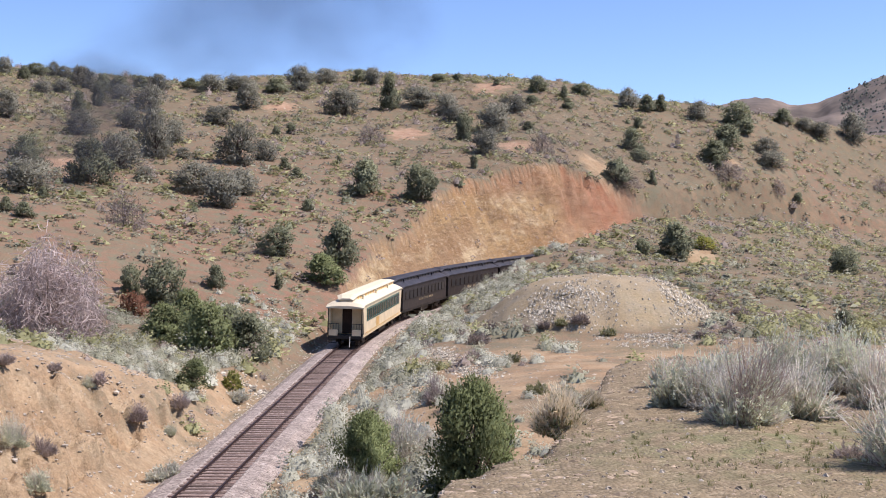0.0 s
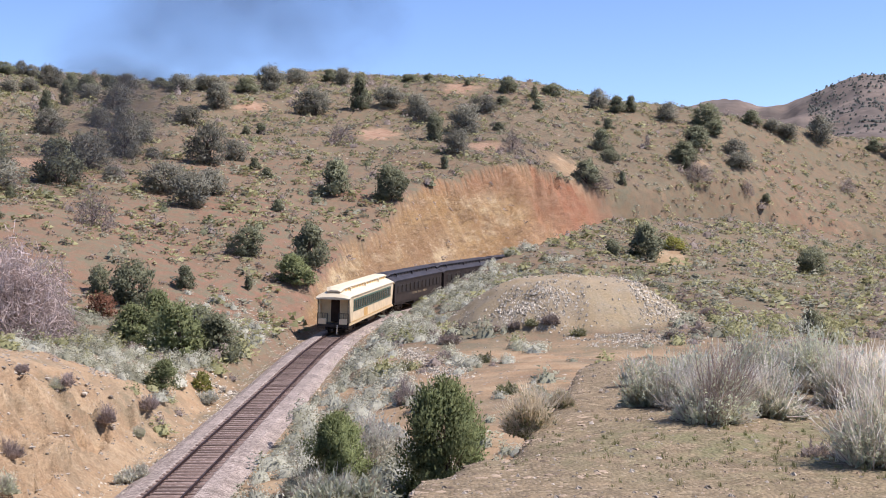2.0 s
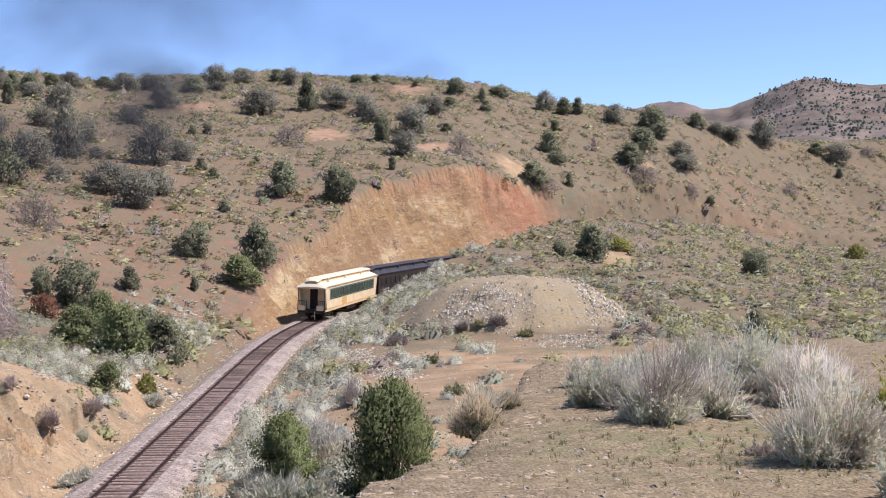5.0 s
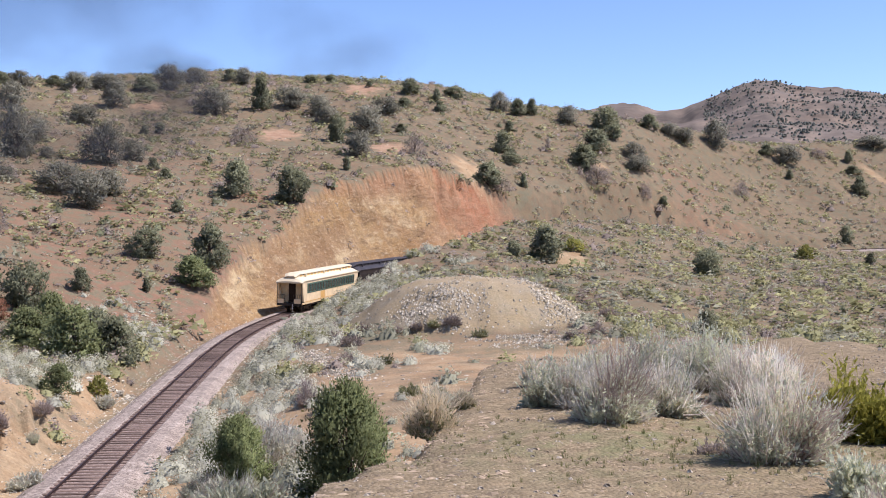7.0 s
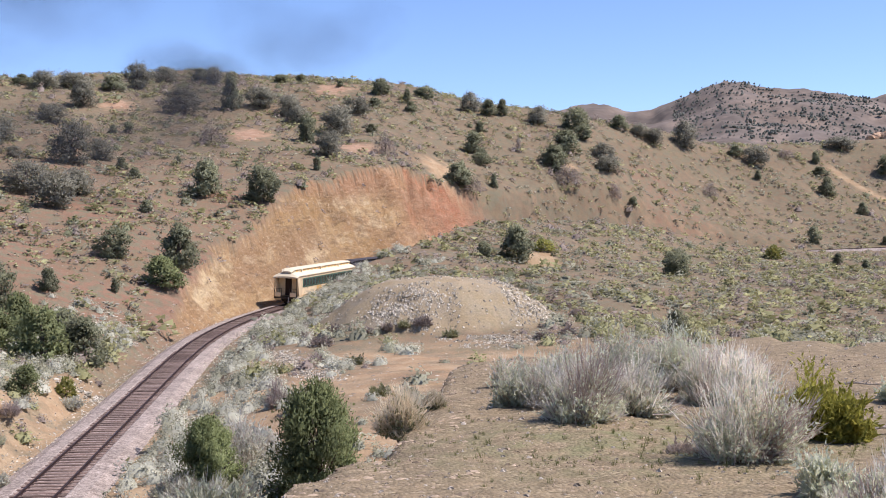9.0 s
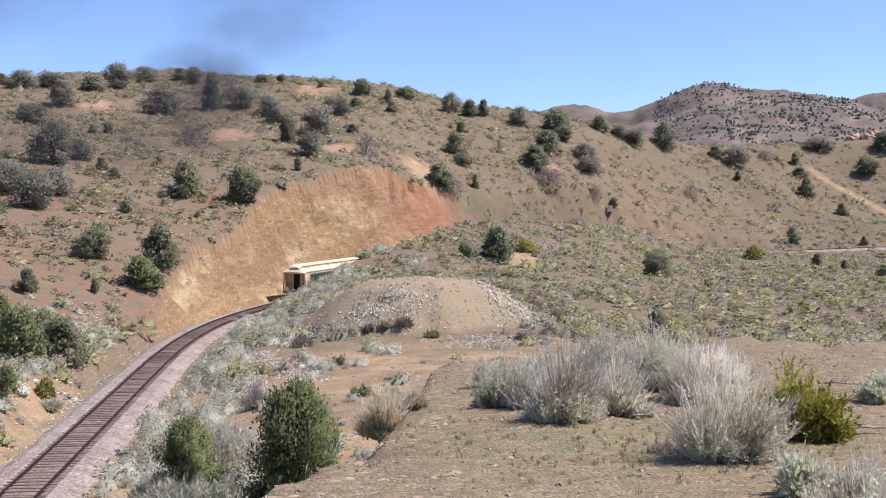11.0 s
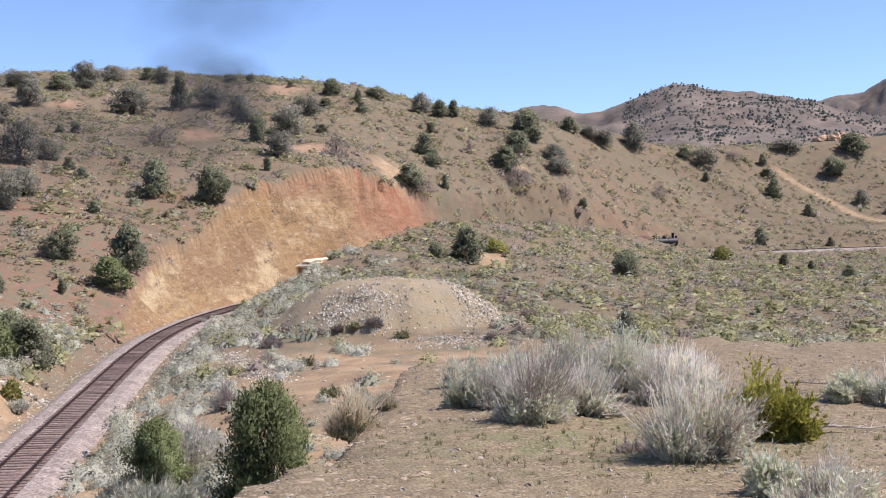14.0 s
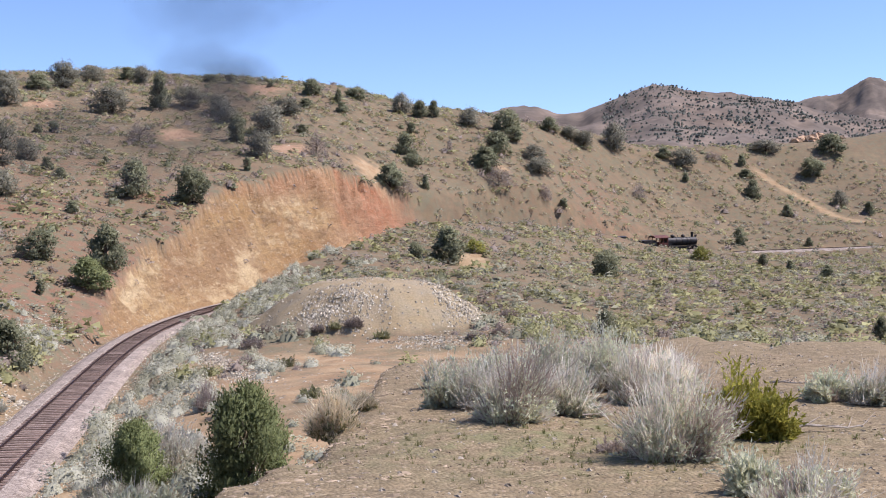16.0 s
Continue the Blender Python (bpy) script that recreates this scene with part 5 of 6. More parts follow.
def tan_bush(x, y, w, h):
    shrub("tan_bush", x, y, w, h, "tan dry bush with dark base at the edge of the bench", TAN_GRASS, OLIVE_SAGE, 1700, 3400, thick=0.006, tufts=11, pale_share=1.0, low_leaf=-1.2, high_leaf=0.0)


def brown_bush(x, y, w, h):
    shrub("brown_bush", x, y, w, h, "rounded grey-brown twiggy bush on tan soil", BARE_TWIGS, BROWN_SAGE, 420, 2200, fan=0.5, leaf=0.06, thick=0.012, tufts=24, group="bushes below the spoil heap")


def olive_bush(x, y, w, h):
    shrub("olive_bush", x, y, w, h, "low olive bush on reddish soil", GREY_STEMS, OLIVE_SAGE, 300, 2200, fan=0.5, leaf=0.065, thick=0.012, tufts=24, group="bushes below the spoil heap")


pinyon_pine(0.95, 36.0, 2.7, 3.5)
pinyon_pine(-2.75, 41.9, 2.1, 2.6)
tan_bush(0.98, 10.3, 0.5, 0.58)
olive_bush(4.23, 54.65, 1.55, 0.57)
olive_bush(5.42, 53.73, 1.27, 0.51)
sagebrush(-0.47, 7.17, 0.64, 0.34)
sagebrush(-2.75, 40.9, 1.9, 1.25)
pale_sagebrush(-3.55, 40.6, 1.7, 1.1)
pinkish_bush(-0.45, 55.4, 1.1, 1.9)
pale_sagebrush(-1.9, 47.9, 1.9, 1.5)
tan_bush(1.42, 11.4, 0.26, 0.28)
sagebrush(-3.89, 41.62, 1.77, 1.18)
pale_sagebrush(-1.52, 44.38, 2.51, 2.20)
pale_sagebrush(-0.80, 45.75, 1.29, 1.29)
sagebrush(2.14, 11.08, 0.48, 0.48)
dry_rabbitbrush(2.35, 10.86, 0.68, 0.58)
dry_rabbitbrush(2.45, 9.85, 0.81, 0.81)
sagebrush(2.68, 11.68, 0.73, 0.62)
dry_rabbitbrush(3.02, 10.18, 0.75, 0.65)
sagebrush(3.32, 11.89, 0.87, 0.76)
sagebrush(3.96, 11.90, 0.83, 0.77)
sagebrush(3.82, 12.34, 0.73, 0.67)
dry_rabbitbrush(3.21, 8.12, 0.91, 0.93)
dry_rabbitbrush(3.99, 11.11, 0.61, 0.67)
dry_rabbitbrush(4.53, 11.69, 0.89, 0.77)
sagebrush(3.61, 8.55, 0.57, 0.52)
green_rabbitbrush(4.12, 8.95, 0.62, 0.90)
green_rabbitbrush(4.28, 8.78, 0.46, 0.62)
sagebrush(3.26, 6.90, 0.43, 0.40)
shrub("dead_brush", 2.98, 8.55, 0.62, 0.13, "low dead dark brush lying on the gravel", MAUVE_STEMS, BROWN_SAGE, 260, 200, fan=0.9, pale_share=0.3)
dry_rabbitbrush(3.26, 6.28, 0.70, 0.43)
sagebrush(5.75, 10.51, 0.57, 0.34)
dry_rabbitbrush(6.04, 10.35, 0.51, 0.48)
dry_rabbitbrush(2.29, 12.52, 0.30, 0.36)
pinkish_bush(-14.41, 56.41, 0.88, 1.26)
sagebrush(-13.45, 58.47, 0.74, 0.85)
sagebrush(-16.68, 55.78, 0.99, 0.82)
pinkish_bush(-16.17, 55.93, 0.77, 0.88)
pinkish_bush(-13.90, 62.81, 1.21, 1.03)
pale_sagebrush(-12.22, 51.77, 1.76, 0.80)
sagebrush(-16.56, 45.69, 1.60, 1.60)
pinkish_bush(-15.74, 46.76, 1.28, 0.93)
sagebrush(-14.89, 43.27, 1.29, 1.08)
pinkish_bush(-18.68, 50.67, 1.02, 0.76)
pinkish_bush(-17.79, 54.52, 0.70, 0.54)
pale_sagebrush(-12.39, 71.64, 1.71, 0.89)

brown_bush(2.26, 80.37, 1.70, 1.05)
brown_bush(9.40, 83.07, 1.50, 0.93)
brown_bush(1.82, 71.18, 1.30, 0.81)
olive_bush(3.91, 69.49, 1.20, 0.74)
olive_bush(11.09, 80.84, 1.30, 0.81)
brown_bush(6.98, 83.71, 1.10, 0.68)
olive_bush(8.16, 83.60, 1.10, 0.68)
brown_bush(5.75, 84.20, 1.00, 0.62)
olive_bush(0.60, 86.40, 1.30, 0.81)
brown_bush(3.40, 87.13, 1.40, 0.87)
olive_bush(-0.85, 69.59, 1.60, 0.99)
brown_bush(17.22, 78.53, 1.60, 0.99)
brown_bush(19.18, 80.55, 1.50, 0.93)
brown_bush(24.20, 103.61, 2.00, 1.24)
brown_bush(23.75, 95.90, 1.80, 1.12)


# ---- ground cover: what nobody could count ----
def scatter(name, label, places, sizes, protos, mat, rg, squash=0.75, sink=0.04, category="", soft=False, floor=None):
    """One object of many small plants or stones: prototypes turned, scaled and set on the ground."""
    x, y = places
    if len(x) == 0:
        return
    z, _ = ground(x, y)
    if floor is not None:
        z = np.maximum(z, floor)
    which = rg.randint(0, len(protos), len(x))
    parts, bend = [], []
    for k, (pv, pf) in enumerate(protos):
        i = np.where(which == k)[0]
        if len(i) == 0:
            continue
        a = rg.uniform(0, 6.283, len(i))
        s = sizes[i]
        sx, sz = s * rg.uniform(0.8, 1.25, len(i)), s * squash * rg.uniform(0.75, 1.25, len(i))
        X = (pv[None, :, 0] * np.cos(a)[:, None] - pv[None, :, 1] * np.sin(a)[:, None]) * sx[:, None] + x[i][:, None]
        Y = (pv[None, :, 0] * np.sin(a)[:, None] + pv[None, :, 1] * np.cos(a)[:, None]) * sx[:, None] + y[i][:, None]
        Z = pv[None, :, 2] * sz[:, None] + (z[i] - sink * s)[:, None]
        v = np.stack([X, Y, Z], -1).reshape(-1, 3)
        f = (pf[None] + (np.arange(len(i)) * len(pv))[:, None, None]).reshape(-1, 3)
        if soft:
            out = unit(np.stack([X - x[i][:, None], Y - y[i][:, None], Z - z[i][:, None] + 0.5 * s[:, None]], -1).reshape(-1, 3))
            v, f = face_out(v, f, out[f[:, 0]])
            bend.append(unit(out + 0.25 * unit(rg.normal(size=out.shape))))
        parts.append((v, f))
    v, f = join(parts)
    me = mesh_of(name, v, f, mat, soft)
    if soft:
        me.normals_split_custom_set_from_vertices(np.concatenate(bend).tolist())
    tagged(new(name, me), label, category or "shrubs", kind="stuff")


def core(rg, sides, rings=2):
    """The lumpy inner mass of a low shrub."""
    a = np.arange(sides) * 6.2832 / sides
    v = [np.array([[rg.uniform(-0.1, 0.1), rg.uniform(-0.1, 0.1), rg.uniform(0.75, 0.95)]])]
    for k in range(rings):
        u = (k + 1) / rings
        q = rg.uniform(0.75, 1.15, sides)
        v.append(np.stack([np.cos(a + k * 0.5) * 0.47 * q * u ** 0.6, np.sin(a + k * 0.5) * 0.47 * q * u ** 0.6, (0.82 * (1 - u ** 2.2) - 0.05) * rg.uniform(0.8, 1.2, sides)], 1))
    f = [(0, 1 + i, 1 + (i + 1) % sides) for i in range(sides)]
    for k in range(rings - 1):
        for i in range(sides):
            p, q = 1 + k * sides + i, 1 + k * sides + (i + 1) % sides
            f += [(p, p + sides, q), (q, p + sides, q + sides)]
    return np.concatenate(v), np.array(f)


def low_shrub(n, size, seed):
    """A low rounded shrub of leaf sprays."""
    rg = np.random.RandomState(seed)
    p, d = dome(n, rg, 0.15, 0.35)
    p = p * np.array([0.9, 0.9, 0.8]) * (1 + 0.15 * np.sin(p[:, :1] * 9 + seed))
    return leaf_tris(p, size, rg, unit(d + np.array([0, 0, 0.3])), 0.3, 0.9)


def sage_clump(n, seed, size=0.06):
    """A rounded sagebrush: many small leaves in lumps, with single fine twigs."""
    rg = np.random.RandomState(seed)
    p, d = dome(n, rg, 0.2, 0.45)
    p = p * (1 + 0.2 * np.sin(p[:, :1] * 11 + seed) + 0.18 * np.sin(p[:, 1:2] * 12 + 2 * seed))
    m = n // 12
    fine = rg.normal(size=(m, 3)) * 0.011
    twigs = np.stack([p[:m] * 0.4 - fine, p[:m] * 0.4 + fine, p[:m] * 1.1 + np.array([0, 0, 0.03])], 1).reshape(-1, 3), np.arange(3 * m).reshape(-1, 3)
    inner = core(rg, 7)
    return join([(inner[0] * np.array([0.72, 0.72, 0.66]), inner[1]), leaf_tris(p, size, rg, unit(d + np.array([0, 0, 0.5])), 0.4, 1.3), twigs])


def pebble(seed):
    rg = np.random.RandomState(seed)
    v = np.array([(0.1, 0.05, 0.66), (0.9, 0, 0.35), (0.28, 0.85, 0.4), (-0.72, 0.52, 0.35), (-0.72, -0.52, 0.4), (0.28, -0.85, 0.35),
                  (0.5, 0.4, -0.4), (-0.2, 0.6, -0.4), (-0.6, 0, -0.4), (-0.2, -0.6, -0.4), (0.5, -0.4, -0.4)]) * rg.uniform(0.75, 1.2, (11, 1)) * 0.5
    f = [(0, 1, 2), (0, 2, 3), (0, 3, 4), (0, 4, 5), (0, 5, 1)]
    for k in range(5):
        a, b, c, d = 1 + k, 1 + (k + 1) % 5, 6 + k, 6 + (k + 1) % 5
        f += [(a, c, b), (b, c, d)]
    return v, np.array(f)


def chip(seed):
    """A small stone of which only the top shows."""
    rg = np.random.RandomState(seed)
    a = np.arange(5) * 1.2566 + rg.uniform(-0.3, 0.3, 5)
    rim = np.stack([np.cos(a) * 0.5, np.sin(a) * 0.5, np.full(5, -0.12)], 1) * rg.uniform(0.75, 1.2, (5, 1))
    top = np.stack([np.cos(a[:3] * 1.3) * 0.18, np.sin(a[:3] * 1.3) * 0.18, rg.uniform(0.28, 0.45, 3)], 1)
    return np.concatenate([rim, top]), np.array([(0, 1, 5), (1, 2, 6), (2, 3, 6), (3, 4, 7), (4, 0, 7), (1, 6, 5), (3, 7, 6), (0, 5, 7), (5, 6, 7)])


def field(rg, n, r0, r1, b0=-25.0, b1=37.0):
    """n random places, even over the ground between two ranges and two bearings."""
    r, b = np.sqrt(rg.uniform(r0 ** 2, r1 ** 2, n)), np.radians(rg.uniform(b0, b1, n))
    return r * np.sin(b), r * np.cos(b)


def kept(rg, x, y, chance):
    """The places that a chance from 0 to 1, given the ground's masks, lets stand, clear of the track and of larger plants."""
    z, g = ground(x, y, False)
    m = soil_masks(x, y, z, g)
    ok = (rg.uniform(0, 1, len(x)) < chance(x, y, z, g, m)) & ~((np.abs(g["n"]) < 3.4) & (g["s"] > 2) & (g["s"] < 480))
    ok &= ~((g["n"] < 0) & (-g["n"] < np.interp(g["s"], [95, 112, 150], [3.4, 6.3, 7.2])) & (g["s"] > 95) & (g["s"] < 156))      # bare shoulder inside the curve
    return x[ok], y[ok]


def hill_chance(x, y, z, g, m):
    bare = np.clip(m["cut"] * 1.4 + m["pale"] * 1.3 + m["grey"] * 1.5 + g["bench"], 0, 1)
    flat = np.clip((g["b"] - 4) / 4, 0, 1) * np.clip((235 - g["r"]) / 40, 0, 1)          # the scrubby flat beyond the bench
    return np.clip(0.2 + 0.2 * flat + 0.6 * np.clip(0.5 + 0.7 * waves(x, y, 13, 51) + 0.35 * waves(x, y, 45, 52), 0, 1), 0, 1) * (1 - bare) * np.clip(1 - 0.2 * m["red"], 0, 1) * np.where((g["r"] < 84) & (g["b"] > -6) & (g["b"] < 11), 0.22, 1)


rg = np.random.RandomState(77)
mid_protos = [sage_clump(110, 250 + k, 0.105) for k in range(6)]
far_protos = [low_shrub(24, 0.235, 200 + k) for k in range(9)]
for name, label, mat, n, s0, s1 in (("hill_sagebrush", "grey-green low sagebrush scattered over the hill", SAGE, 17000, 0.55, 1.65),
                                    ("hill_shrubs", "olive low shrubs scattered over the hill", OLIVE_SAGE, 14000, 0.8, 2.1),
                                    ("hill_dead_shrubs", "brown dead low shrubs scattered over the hill", BROWN_SAGE, 14000, 0.5, 1.3)):
    x, y = field(rg, n, 46, 362, -23, 34)
    x, y = kept(rg, x, y, hill_chance)
    size = rg.uniform(s0, s1, len(x)) * (1 + 0.7 * (rg.uniform(0, 1, len(x)) > 0.92))
    close = np.hypot(x, y) < 96
    scatter("slope" + name[4:], label.replace("over the hill", "over the nearer slope"), (x[close], y[close]), size[close], mid_protos, mat, rg, 0.6, soft=True)
    scatter(name, label, (x[~close], y[~close]), size[~close], far_protos, mat, rg, 0.55, soft=True)


def beside_track(x, y, z, g, m):
    n, s = g["n"], g["s"]
    right = np.clip((-n - 3.0) / 1.0, 0, 1) * np.clip((13 + 5 * waves(x, y, 12, 61) + n) / 3, 0, 1)
    left = np.clip((n - 4.2) / 1.5, 0, 1) * np.clip((15 - n) / 4, 0, 1) * np.clip((s - 62) / 6, 0, 1) * np.clip((112 - s) / 8, 0, 1) * 0.8
    patch = np.clip(0.85 + 0.9 * waves(x, y, 5, 62), 0.12, 1) * np.where((s > 92) & (s < 150) & (n < 0) & (-n < np.interp(s, [92, 112, 150], [3.6, 6.5, 7.5])), 0.04, 1)
    chute = np.clip(np.abs((x + 0.2) * 0.97 + (y - 77) * 0.13) / 1.2 - 0.6, 0, 1)
    chute = np.where((y > 56) & (y < 82), chute, 1)
    return np.clip(right + left, 0, 1) * patch * chute * (s > 36) * (s < 160) * (1 - g["bench"]) * (1 - m["grey"])


near_protos = [sage_clump(300, 300 + k, 0.058) for k in range(8)]
x, y = field(rg, 6600, 34, 160, -20, 10)
x, y = kept(rg, x, y, beside_track)
half = rg.uniform(0, 1, len(x)) < 0.62
for name, label, mat, pick in (("silver_sagebrush", "pale silvery sagebrush beside the railway track", PALE_SAGE, half), ("grey_sagebrush", "grey-green sagebrush beside the railway track", SAGE, ~half)):
    scatter(name, label, (x[pick], y[pick]), 0.55 + 1.15 * rg.uniform(0, 1, pick.sum()) ** 1.4, near_protos, mat, rg, 0.66, soft=True)


def gully_chance(x, y, z, g, m):
    zone = np.clip(1.2 - np.hypot((x + 20) / 11, (y - 84) / 18), 0, 1) * (g["n"] > 6)
    knoll = np.clip(1.15 - np.hypot((x - 13) / 20, (y - 118) / 22), 0, 1) * (g["n"] < -7) * 0.6
    return np.clip(zone * 1.3 + knoll, 0, 1) * (1 - np.clip(m["grey"] * 1.5 + m["pale"], 0, 1))


x, y = field(rg, 4200, 45, 160, -24, 20)
x, y = kept(rg, x, y, gully_chance)
scatter("gully_sagebrush", "dense grey-green sagebrush in the gully and on the knoll", (x, y), rg.uniform(0.7, 1.6, len(x)), near_protos, SAGE, rg, 0.6, soft=True)

# taller brush on the upper hill
brush = [sage_clump(55, 350 + k, 0.12) for k in range(6)]
x, y = field(rg, 1500, 120, 350, -23, 33)
x, y = kept(rg, x, y, lambda x, y, z, g, m: np.clip(0.25 + 0.55 * waves(x, y, 24, 63) + 0.35 * (g["b"] < 6) * (z > 4), 0, 1) * (1 - np.clip(m["cut"] * 2 + m["pale"] * 1.5, 0, 1)))
half = rg.uniform(0, 1, len(x)) < 0.55
scatter("grey_brush", "leafless grey-brown brush scattered over the upper hill", (x[half], y[half]), rg.uniform(1.2, 2.6, half.sum()), brush, BROWN_SAGE, rg, 0.7, soft=True)
scatter("green_brush", "dull green brush scattered over the upper hill", (x[~half], y[~half]), rg.uniform(1.1, 2.2, (~half).sum()), brush, GULLY_GREEN, rg, 0.7, soft=True)

# tufts that hold on in the face of the cutting
x, y = field(rg, 900, 110, 215, -8, 12)
x, y = kept(rg, x, y, lambda x, y, z, g, m: 0.5 * (m["cut"] > 0.6) * (g["n"] > 5))
scatter("cutting_tufts", "small olive tufts clinging to the cutting face", (x, y), rg.uniform(0.4, 1.25, len(x)), far_protos, BROWN_SAGE, rg, 0.7, soft=True)

# stones: rubble on the spoil heap, gravel on the bench, scree, loose stones on the slopes
stones = [pebble(400 + k) for k in range(8)]
x, y = field(rg, 60000, 74, 104, 1, 15)


def on_heap(x, y, z, g, m):
    face = np.clip(1.5 - np.hypot((x - 8.4) / 3.1, (y - 85.2) / 2.6), 0, 1)          # loose rock on the front face
    flank = np.clip((x - 15.6 - 0.6 * waves(x, y, 5, 75)) / 1.2, 0, 1)                # coarse rock down one flank
    foot = np.clip(1.4 - np.hypot((x - 15.2) / 4.2, (y - 79.0) / 2.4) + 0.5 * waves(x, y, 3, 77), 0, 1) * 0.4
    on = np.clip(m["grey"] * 1.3, 0, 1)
    return np.clip(on * (np.maximum(face, flank) * (0.8 + 0.4 * waves(x, y, 3, 71)) + 0.03) + foot, 0, 1)


x, y = kept(rg, x, y, on_heap)
chips = [chip(450 + k) for k in range(8)]
scatter("heap_rubble", "grey-tan broken rock on the spoil heap", (x, y), 0.07 + 0.24 * rg.uniform(0, 1, len(x)) ** 2.3, chips, RUBBLE, rg, 0.9, 0.05, "rubble")
x, y = field(rg, 42000, 6, 17, -8, 34)
x, y = kept(rg, x, y, lambda x, y, z, g, m: g["bench"] * np.clip(0.35 + 0.5 * waves(x, y, 2.5, 72), 0.08, 1))
scatter("bench_gravel", "brown gravel and small stones on the bench", (x, y), 0.014 + 0.06 * rg.uniform(0, 1, len(x)) ** 4, chips, PEBBLE, rg, 0.5, 0.1, "gravel")
x, y = field(rg, 8500, 6, 18, -12, 34)
x, y = kept(rg, x, y, lambda x, y, z, g, m: g["bench"] * 0.5)
scatter("pale_bench_stones", "pale small stones on the bench", (x, y), 0.018 + 0.07 * rg.uniform(0, 1, len(x)) ** 3.5, chips, STONE, rg, 0.7, 0.1, "gravel")
x, y = field(rg, 4200, 6, 12.5, -6, 9)
x, y = kept(rg, x, y, lambda x, y, z, g, m: np.clip(0.35 + 0.6 * waves(x, y, 1.8, 76), 0.05, 1))
scatter("edge_stones", "brown and grey broken stones along the edge of the bench", (x, y), 0.02 + 0.10 * rg.uniform(0, 1, len(x)) ** 3.2, stones, PEBBLE, rg, 0.6, 0.14, "stones")
x, y = field(rg, 14000, 38, 150, -24, 20)
x, y = kept(rg, x, y, lambda x, y, z, g, m: np.clip(0.12 + 0.3 * waves(x, y, 9, 73), 0, 0.5) + 0.35 * (g["r"] < 86) * (g["b"] > -2) + 0.6 * m["pale"] * (g["s"] < 75) + 0.6 * (g["n"] > 3.4) * (g["n"] < 8) * (g["s"] > 62) * (g["s"] < 120))
scatter("slope_stones", "loose pale stones on the slopes", (x, y), 0.05 + 0.26 * rg.uniform(0, 1, len(x)) ** 3, stones, STONE, rg, 0.7, 0.1, "stones")
x = -0.7 + rg.normal(size=1500) * 0.6 + np.linspace(0, 2.9, 1500)
y = 80.0 + rg.normal(size=1500) * 0.8 - np.linspace(0, 16.5, 1500)
scatter("rock_chute", "grey broken rock spilled down the gully slope", (x, y), 0.08 + 0.26 * rg.uniform(0, 1, 1500) ** 2.2, chips, RUBBLE, rg, 0.8, 0.1, "rubble")


x, y = field(rg, 13000, 40, 72, -22, -8)
x, y = kept(rg, x, y, lambda x, y, z, g, m: 0.75 * (g["n"] > 4) * (g["n"] < 17) * (g["s"] < 68) * np.clip(0.4 + 0.8 * waves(x, y, 4, 74), 0.1, 1))
scatter("bank_stones", "pale and brown broken stones on the sandy bank", (x, y), 0.05 + 0.3 * rg.uniform(0, 1, len(x)) ** 4, stones, STONE, rg, 0.75, 0.12, "stones")


x, y = field(rg, 9000, 70, 300, -22, 32)
x, y = kept(rg, x, y, lambda x, y, z, g, m: np.clip(0.25 + 0.5 * waves(x, y, 17, 78) + 0.5 * m["pale"], 0, 1) * (1 - m["cut"]))
scatter("hill_stones", "pale stones scattered over the hillside", (x, y), 0.12 + 0.4 * rg.uniform(0, 1, len(x)) ** 3, chips, RUBBLE, rg, 0.8, 0.1, "stones")


# heaps of pale rock in the gully beside the track
k = rg.randint(0, 3, 420)
x = np.array([-12.0, -13.2, -14.6])[k] + rg.normal(size=420) * np.array([1.0, 1.1, 1.6])[k]
y = np.array([75.9, 103.6, 108.6])[k] + rg.normal(size=420) * np.array([1.2, 3.5, 3.0])[k]
scatter("gully_rubble", "pale broken rock in the gully beside the track", (x, y), 0.12 + 0.4 * rg.uniform(0, 1, 420) ** 2, stones, RUBBLE, rg, 0.8, 0.08, "rubble")

# loose ballast along both edges of the track bed
s_way, off = rg.uniform(26, 130, 5200), rg.uniform(1.75, 3.7, 5200) * rg.choice([-1, 1], 5200)
bx, by, bh, _ = on_track(s_way)
x, y = bx - off * np.cos(bh), by + off * np.sin(bh)
bed = np.interp(np.abs(off), [1.75, 2.9, 3.7], [-0.18, -0.64, -0.72]) + rail_z(s_way)
scatter("loose_ballast", "loose pale crushed stone along the track bed", (x, y), 0.06 + 0.16 * rg.uniform(0, 1, 5200) ** 2.5, chips, RUBBLE, rg, 0.8, 0.0, "ballast", floor=bed)


def blade_tuft(n, seed):
    rg = np.random.RandomState(seed)
    a = rg.uniform(0, 6.283, n)
    root = np.stack([np.cos(a), np.sin(a), 0 * a], 1) * rg.uniform(0, 0.5, n)[:, None]
    tip = root * 1.8 + np.stack([0 * a, 0 * a, rg.uniform(0.5, 1.2, n)], 1)
    return stems(root, tip, 0.07, rg, 0.15, 0.1)


tufts = [blade_tuft(16, 500 + k) for k in range(4)]
x, y = field(rg, 5200, 6.5, 16, -4, 34)
x, y = kept(rg, x, y, lambda x, y, z, g, m: np.clip(m["grass"] * (0.8 + 0.6 * waves(x, y, 1.2, 81)), 0.012, 1) * g["bench"])
scatter("bench_grass", "short thin green grass on the bench", (x, y), rg.uniform(0.015, 0.04, len(x)), tufts, GRASS, rg, 1.0, 0.0, "grass")


